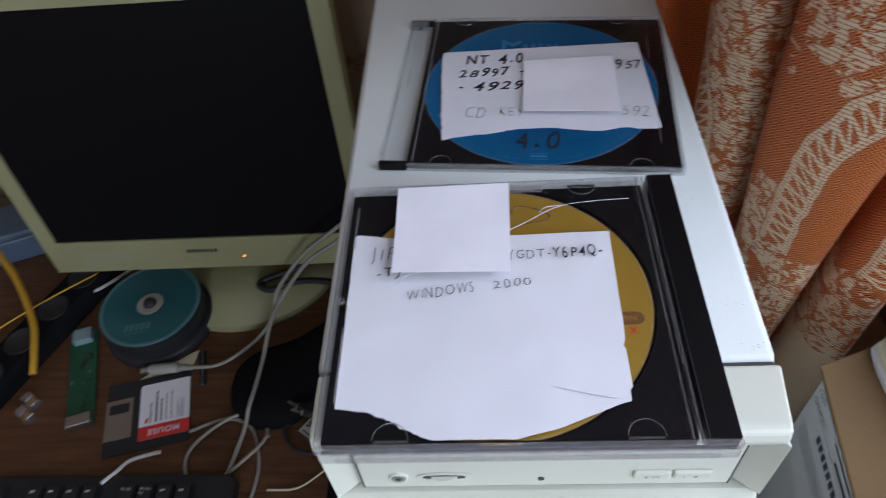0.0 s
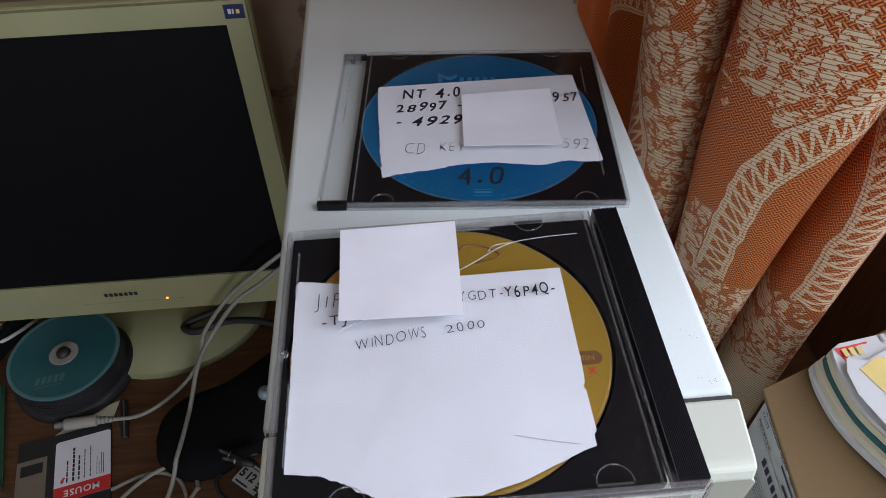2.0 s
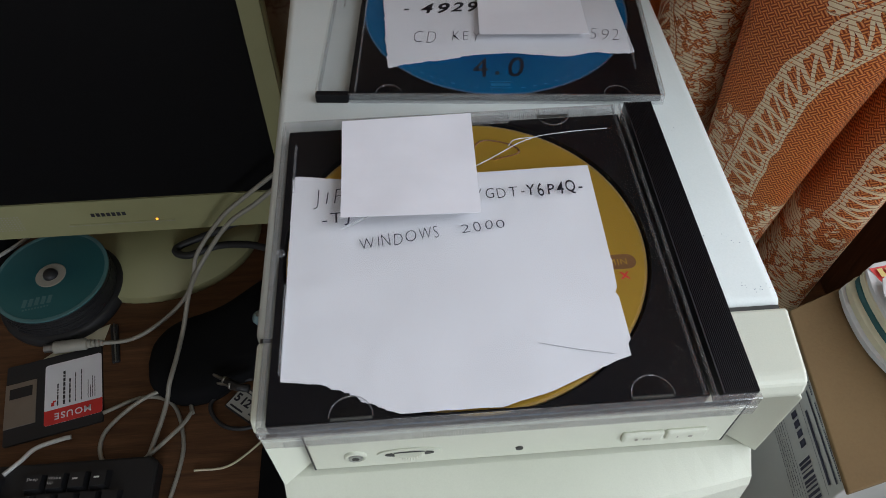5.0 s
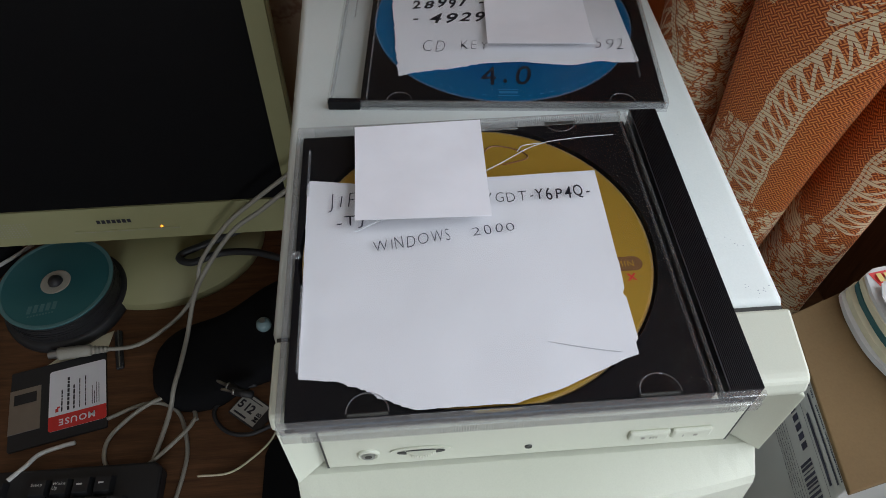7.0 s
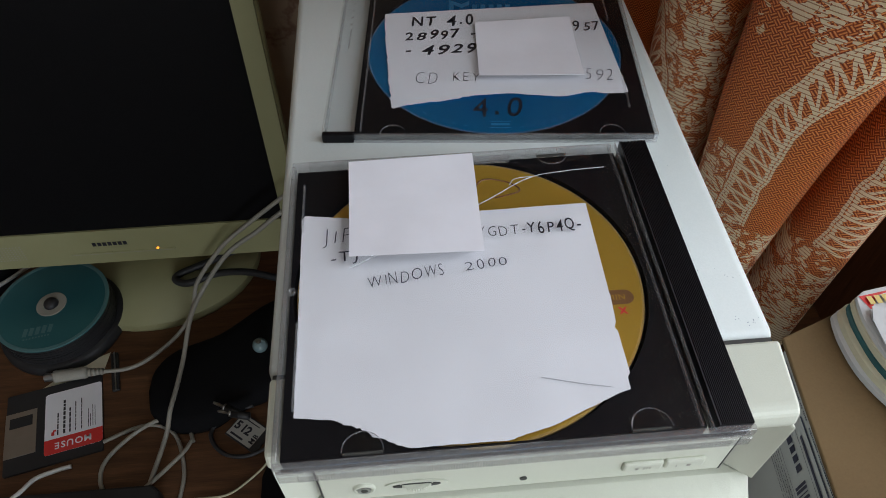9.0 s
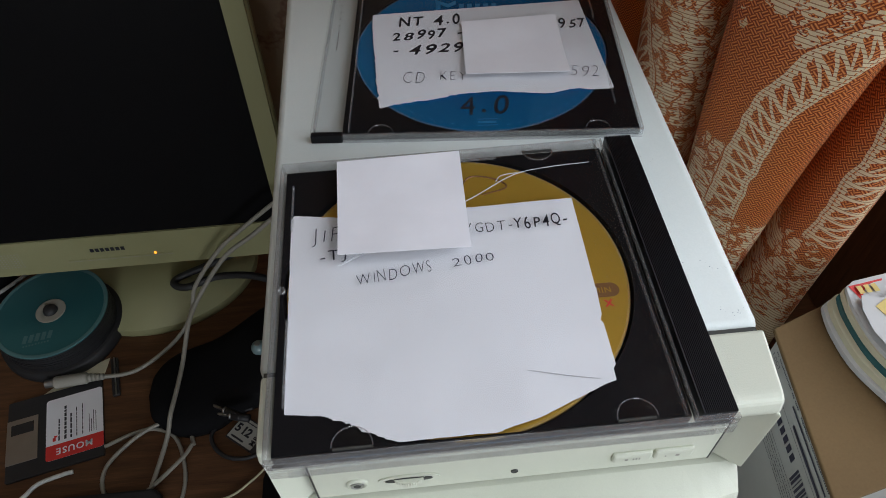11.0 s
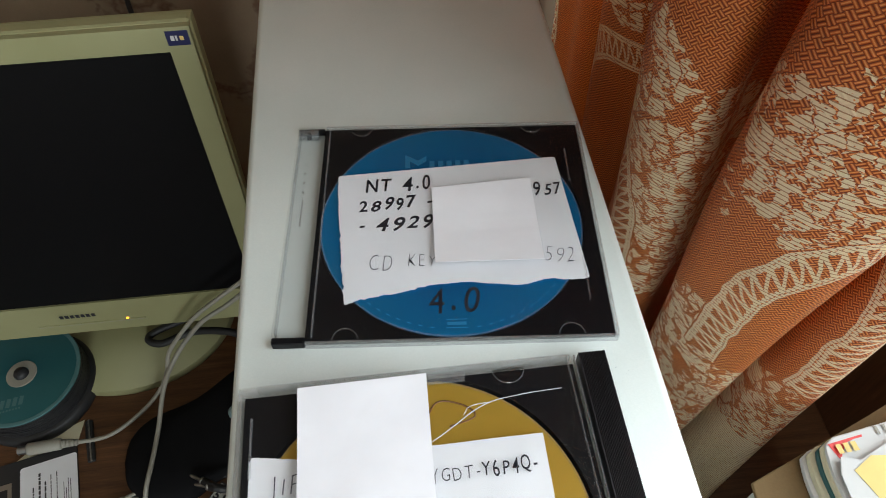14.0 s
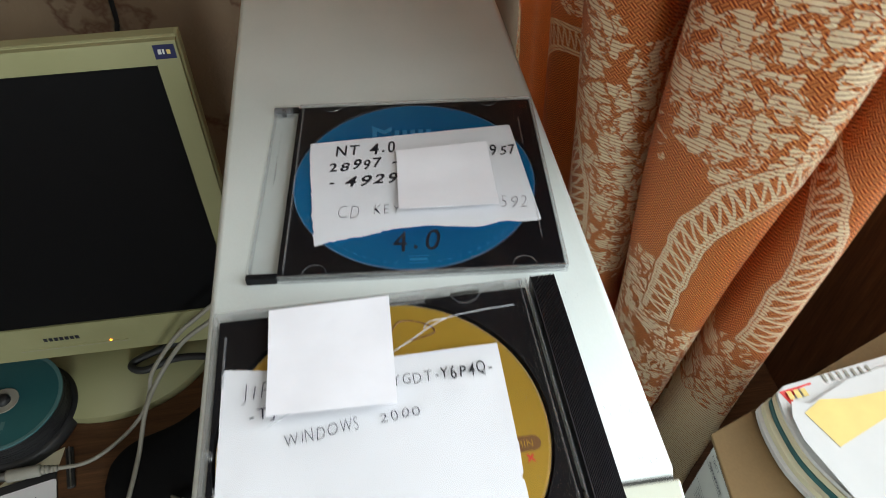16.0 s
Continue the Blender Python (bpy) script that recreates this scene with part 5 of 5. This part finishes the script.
# ---- the carton, the magazine and the curtain ----
def carton():
    ct = thing("cardboard_box", pose(0, 0, 0), "brown cardboard carton with a printed white label", "cardboard box")
    top = T - 0.120
    pts = [(0.2310, 0.0084), (0.44, 0.055), (0.45, 0.182), (0.343, 0.1415), (0.316, 0.131), (0.2405, 0.1035)]
    low = [(0.2375, 0.014), (0.43, 0.058), (0.44, 0.176), (0.343, 0.1390), (0.316, 0.1285), (0.2450, 0.1020)]
    part("body", prism(low, 0.0, top - 0.0031, 0.001), 'label', ct, "pale side covered by the label")
    part("top_flap", prism(pts, top - 0.003, top, 0.0008), 'card', ct, "plain brown cardboard flap")
    # bars of print along the near side
    way = Vector((0.245 - 0.2375, 0.102 - 0.014, 0)).normalized()
    m = Matrix(((way.x, 0, -way.y, 0.2375), (way.y, 0, way.x, 0.014), (0, 1, 0, 0.0), (0, 0, 0, 1)))
    rnd = random.Random(12)
    rows = []
    for z, th, dens in ((top - 0.009, 0.0013, 1), (top - 0.0125, 0.0013, 1), (top - 0.052, 0.0008, 1), (top - 0.0545, 0.0008, 1), (top - 0.057, 0.0008, 1), (top - 0.0595, 0.0008, 1), (top - 0.062, 0.0008, 1)):
        y = 0.004
        while y < 0.082:
            w = th * rnd.uniform(0.35, 0.8)
            if rnd.random() > 0.13:
                rows.append((y, y + w, z - th * rnd.uniform(0.75, 1.0), z))
            y += w + th * 0.3
    rows += [(0.030 + i * 0.0052, 0.0336 + i * 0.0052, top - 0.0395, top - 0.0335) for i in range(7)]
    x = 0.004
    while x < 0.024:
        w = rnd.choice((0.0006, 0.001, 0.0016))
        rows.append((x, x + w, top - 0.047, top - 0.034))
        x += w + rnd.choice((0.0006, 0.0012))
    rows += [(0.002, 0.086, top - 0.0275, top - 0.0272), (0.002, 0.086, top - 0.0495, top - 0.0492), (0.004, 0.052, top - 0.0180, top - 0.0165), (0.006, 0.044, top - 0.0250, top - 0.0225)]
    part("label_print", bars(rows, m, 0.0004), 'pencil', ct, "dark bars of print")
    for text, size, z in (("ГОСТ", 0.0036, top - 0.0186), ("Артикул:", 0.0042, top - 0.0254)):
        side = Matrix(((-way.x, 0, -way.y, 0.2450 - 0.004 * way.x), (-way.y, 0, way.x, 0.1020 - 0.004 * way.y), (0, 1, 0, z), (0, 0, 0, 1)))
        part("label_word", lettering(text, size, side, 0.0005, weight=0.01), 'pencil', ct)


carton()


def magazine():
    top = T - 0.120
    mg = thing("magazine", pose(0.269, 0.1150, top, 0, 0, 5), "thick glossy magazine lying on the cardboard carton", "magazine")

    def pages(name, inset, z0, z1, mat, label=""):
        edge = [(p.x, p.y) for p in spline([(inset, -0.003, 0), (inset - 0.003, -0.020, 0), (inset - 0.002, -0.045, 0), (inset + 0.010, -0.080, 0), (inset + 0.030, -0.12, 0)], 6)]
        own = prism(edge + [(0.165, -0.12), (0.165, 0.010), (inset + 0.006, 0.0)], z0, z1, 0.0009)
        for v in own.verts:
            v.co.z += 0.0015 * math.sin(v.co.y * 55) + 0.03 * max(0.0, 0.02 - v.co.x) * (z0 / 0.02)
        return part(name, own, mat, mg, label)

    pages("back_cover", 0.000, 0.0016, 0.0050, 'magwhite')
    pages("page_block", 0.0022, 0.0052, 0.0095, 'magcream', "cream page edges")
    pages("page_block", 0.0052, 0.0097, 0.0135, 'magteal', "dark teal printed pages")
    pages("page_block", 0.0058, 0.0137, 0.0178, 'magcream', "cream page edges")
    pages("front_cover", 0.0066, 0.0180, 0.0205, 'magwhite', "white cover with red and yellow print")

    def print_on(name, outline, mat, label=""):
        own = bmesh.new()
        own.faces.new([own.verts.new((x, y, 0.0)) for x, y in outline])
        bmesh.ops.subdivide_edges(own, edges=own.edges[:], cuts=3, use_grid_fill=True)
        bmesh.ops.triangulate(own, faces=own.faces[:])
        for v in own.verts:
            v.co.z = 0.0209 + 0.0015 * math.sin(v.co.y * 55) + 0.027 * max(0.0, 0.02 - v.co.x)
        return part(name, own, mat, mg, label)

    print_on("red_strip", ((0.0077, -0.0033), (0.0279, -0.0018), (0.0262, -0.0093), (0.0102, -0.0115)), 'redprint', "red printed strip")
    for x in (0.0108, 0.0150, 0.0192):
        own = bars([(x, x + 0.0028, -0.0095, -0.0045)], pose(0, 0, 0.0217))
        part("yellow_letter_bar", own, 'magyellow', mg)
    for i in range(7):
        part("grey_print_bar", bars([(0.036 + i * 0.0045, 0.0375 + i * 0.0045, -0.0040, 0.0008)], pose(0, 0, 0.0214)), 'cable', mg)
    def page(name, outline, z, thick, mat, label):
        own = prism(outline, z, z + thick)
        return part(name, own, mat, mg, label)

    page("folded_page", [(0.0093, -0.0114), (0.0050, -0.0195), (0.0034, -0.0326), (0.0120, -0.075), (0.035, -0.117), (0.160, -0.117), (0.160, 0.006), (0.0465, -0.0062), (0.0280, -0.0118), (0.0187, -0.0148)], 0.0230, 0.0006, 'magwhite', "white page folded over the cover")
    page("yellow_panel", [(0.0122, -0.0192), (0.0244, -0.0138), (0.0395, -0.0167), (0.0625, -0.0172), (0.0925, -0.0212), (0.0722, -0.0435), (0.0522, -0.0315), (0.019, -0.0407)], 0.0238, 0.0002, 'magyellow', "pale yellow printed panel")
    return mg


magazine()


def curtain():
    # the folds at a height of 0.45 m (x, y) and how far they lean for each metre of height
    plan = [(0.330, 0.330, 0, 0), (0.318, 0.250, 0, 0), (0.311, 0.195, 0.03, 0), (0.3040, 0.162, 0.05, 0), (0.2935, 0.1415, 0.05, 0), (0.2815, 0.1350, 0.03, -0.04), (0.2715, 0.1410, 0.02, -0.08), (0.2680, 0.1550, 0.02, -0.10), (0.2775, 0.1800, 0.02, -0.12), (0.2860, 0.2050, 0.02, -0.12), (0.2705, 0.1740, 0.03, -0.12), (0.2590, 0.1535, 0.03, -0.12), (0.2510, 0.1465, 0.02, -0.12), (0.2430, 0.1460, 0, -0.12), (0.2340, 0.1510, -0.02, -0.12), (0.2240, 0.1600, -0.05, -0.13), (0.2140, 0.1740, -0.08, -0.15), (0.2085, 0.1870, -0.10, -0.15), (0.2120, 0.1980, -0.10, -0.15), (0.2220, 0.2080, -0.10, -0.15), (0.2400, 0.2260, -0.10, -0.15), (0.2540, 0.2480, -0.10, -0.15), (0.2340, 0.2350, -0.10, -0.15), (0.2190, 0.2190, -0.10, -0.15), (0.2090, 0.2155, -0.10, -0.15), (0.1990, 0.2210, -0.10, -0.15), (0.1910, 0.2310, -0.10, -0.15), (0.1870, 0.2440, -0.10, -0.15), (0.1900, 0.2580, -0.10, -0.15), (0.2030, 0.2750, -0.10, -0.15), (0.2300, 0.2960, -0.10, -0.15), (0.2120, 0.2970, -0.10, -0.12), (0.2040, 0.3020, -0.10, -0.12), (0.1960, 0.3130, -0.10, -0.12), (0.1920, 0.3280, -0.10, -0.10), (0.1980, 0.3450, -0.08, -0.08), (0.2120, 0.3600, -0.06, -0.06), (0.2220, 0.3700, -0.05, 0), (0.2120, 0.385, 0, 0), (0.2080, 0.41, 0, 0), (0.216, 0.45, 0, 0), (0.214, 0.50, 0, 0), (0.24, 0.55, 0, 0), (0.25, 0.60, 0, 0)]
    line = spline([(x, y, 0) for x, y, lx, ly in plan], 8)
    lean = spline([(lx, ly, 0) for x, y, lx, ly in plan], 8)
    own = bmesh.new()
    uvl = own.loops.layers.uv.new("cloth")
    run = [0.0]
    for i, (a, b) in enumerate(zip(line, line[1:])):
        gathered = 0.6 if i // 8 in (7, 8, 9, 10, 19, 20, 21, 22, 28, 29, 30) else 1.0
        run.append(run[-1] + (b - a).length * gathered)
    run = [run[17 * 8] - r for r in run]
    n = 90
    grid, uvs = [], {}
    for i, p in enumerate(line):
        col = []
        for j in range(n + 1):
            z = 0.02 + 1.48 * j / n
            h = z - 0.45
            h = max(-0.25, h if h < 0.05 else 0.05 + 0.12 * (1 - math.exp(-(h - 0.05) / 0.12)))
            x = p.x + lean[i].x * h + 0.0012 * math.sin(23 * z + 14 * run[i])
            y = p.y + lean[i].y * h + 0.0016 * math.sin(17 * z + 20 * run[i])
            v = own.verts.new((x, y, z))
            uvs[v] = (run[i], z)
            col.append(v)
        grid.append(col)
    for a, b in zip(grid, grid[1:]):
        for j in range(n):
            own.faces.new((a[j], b[j], b[j + 1], a[j + 1]))
    for f in own.faces:
        for lp in f.loops:
            lp[uvl].uv = uvs[lp.vert]
    bmesh.ops.solidify(own, geom=own.faces[:], thickness=0.0012)
    ob = mesh_object("curtain", own, 'curtain', None, True)
    tagged(ob, "heavy rust and cream damask curtain hanging in folds", "curtain")
    rod = tagged(mesh_object("curtain_rail", box(0.19, 0.23, -1.2, 0.615, 1.50, 1.53, 0.003), 'white'), "plain white curtain rail over the window", "curtain rail")


curtain()
wire = mesh_object("wall_cable", tube([(-0.172, 0.6175, 0.05), (-0.170, 0.6175, 0.30), (-0.163, 0.6175, 0.36), (-0.160, 0.6175, 0.55), (-0.158, 0.6175, 0.9)], 0.0025), 'rubber', None, True)
tagged(wire, "black cable running up the papered wall", "cable")
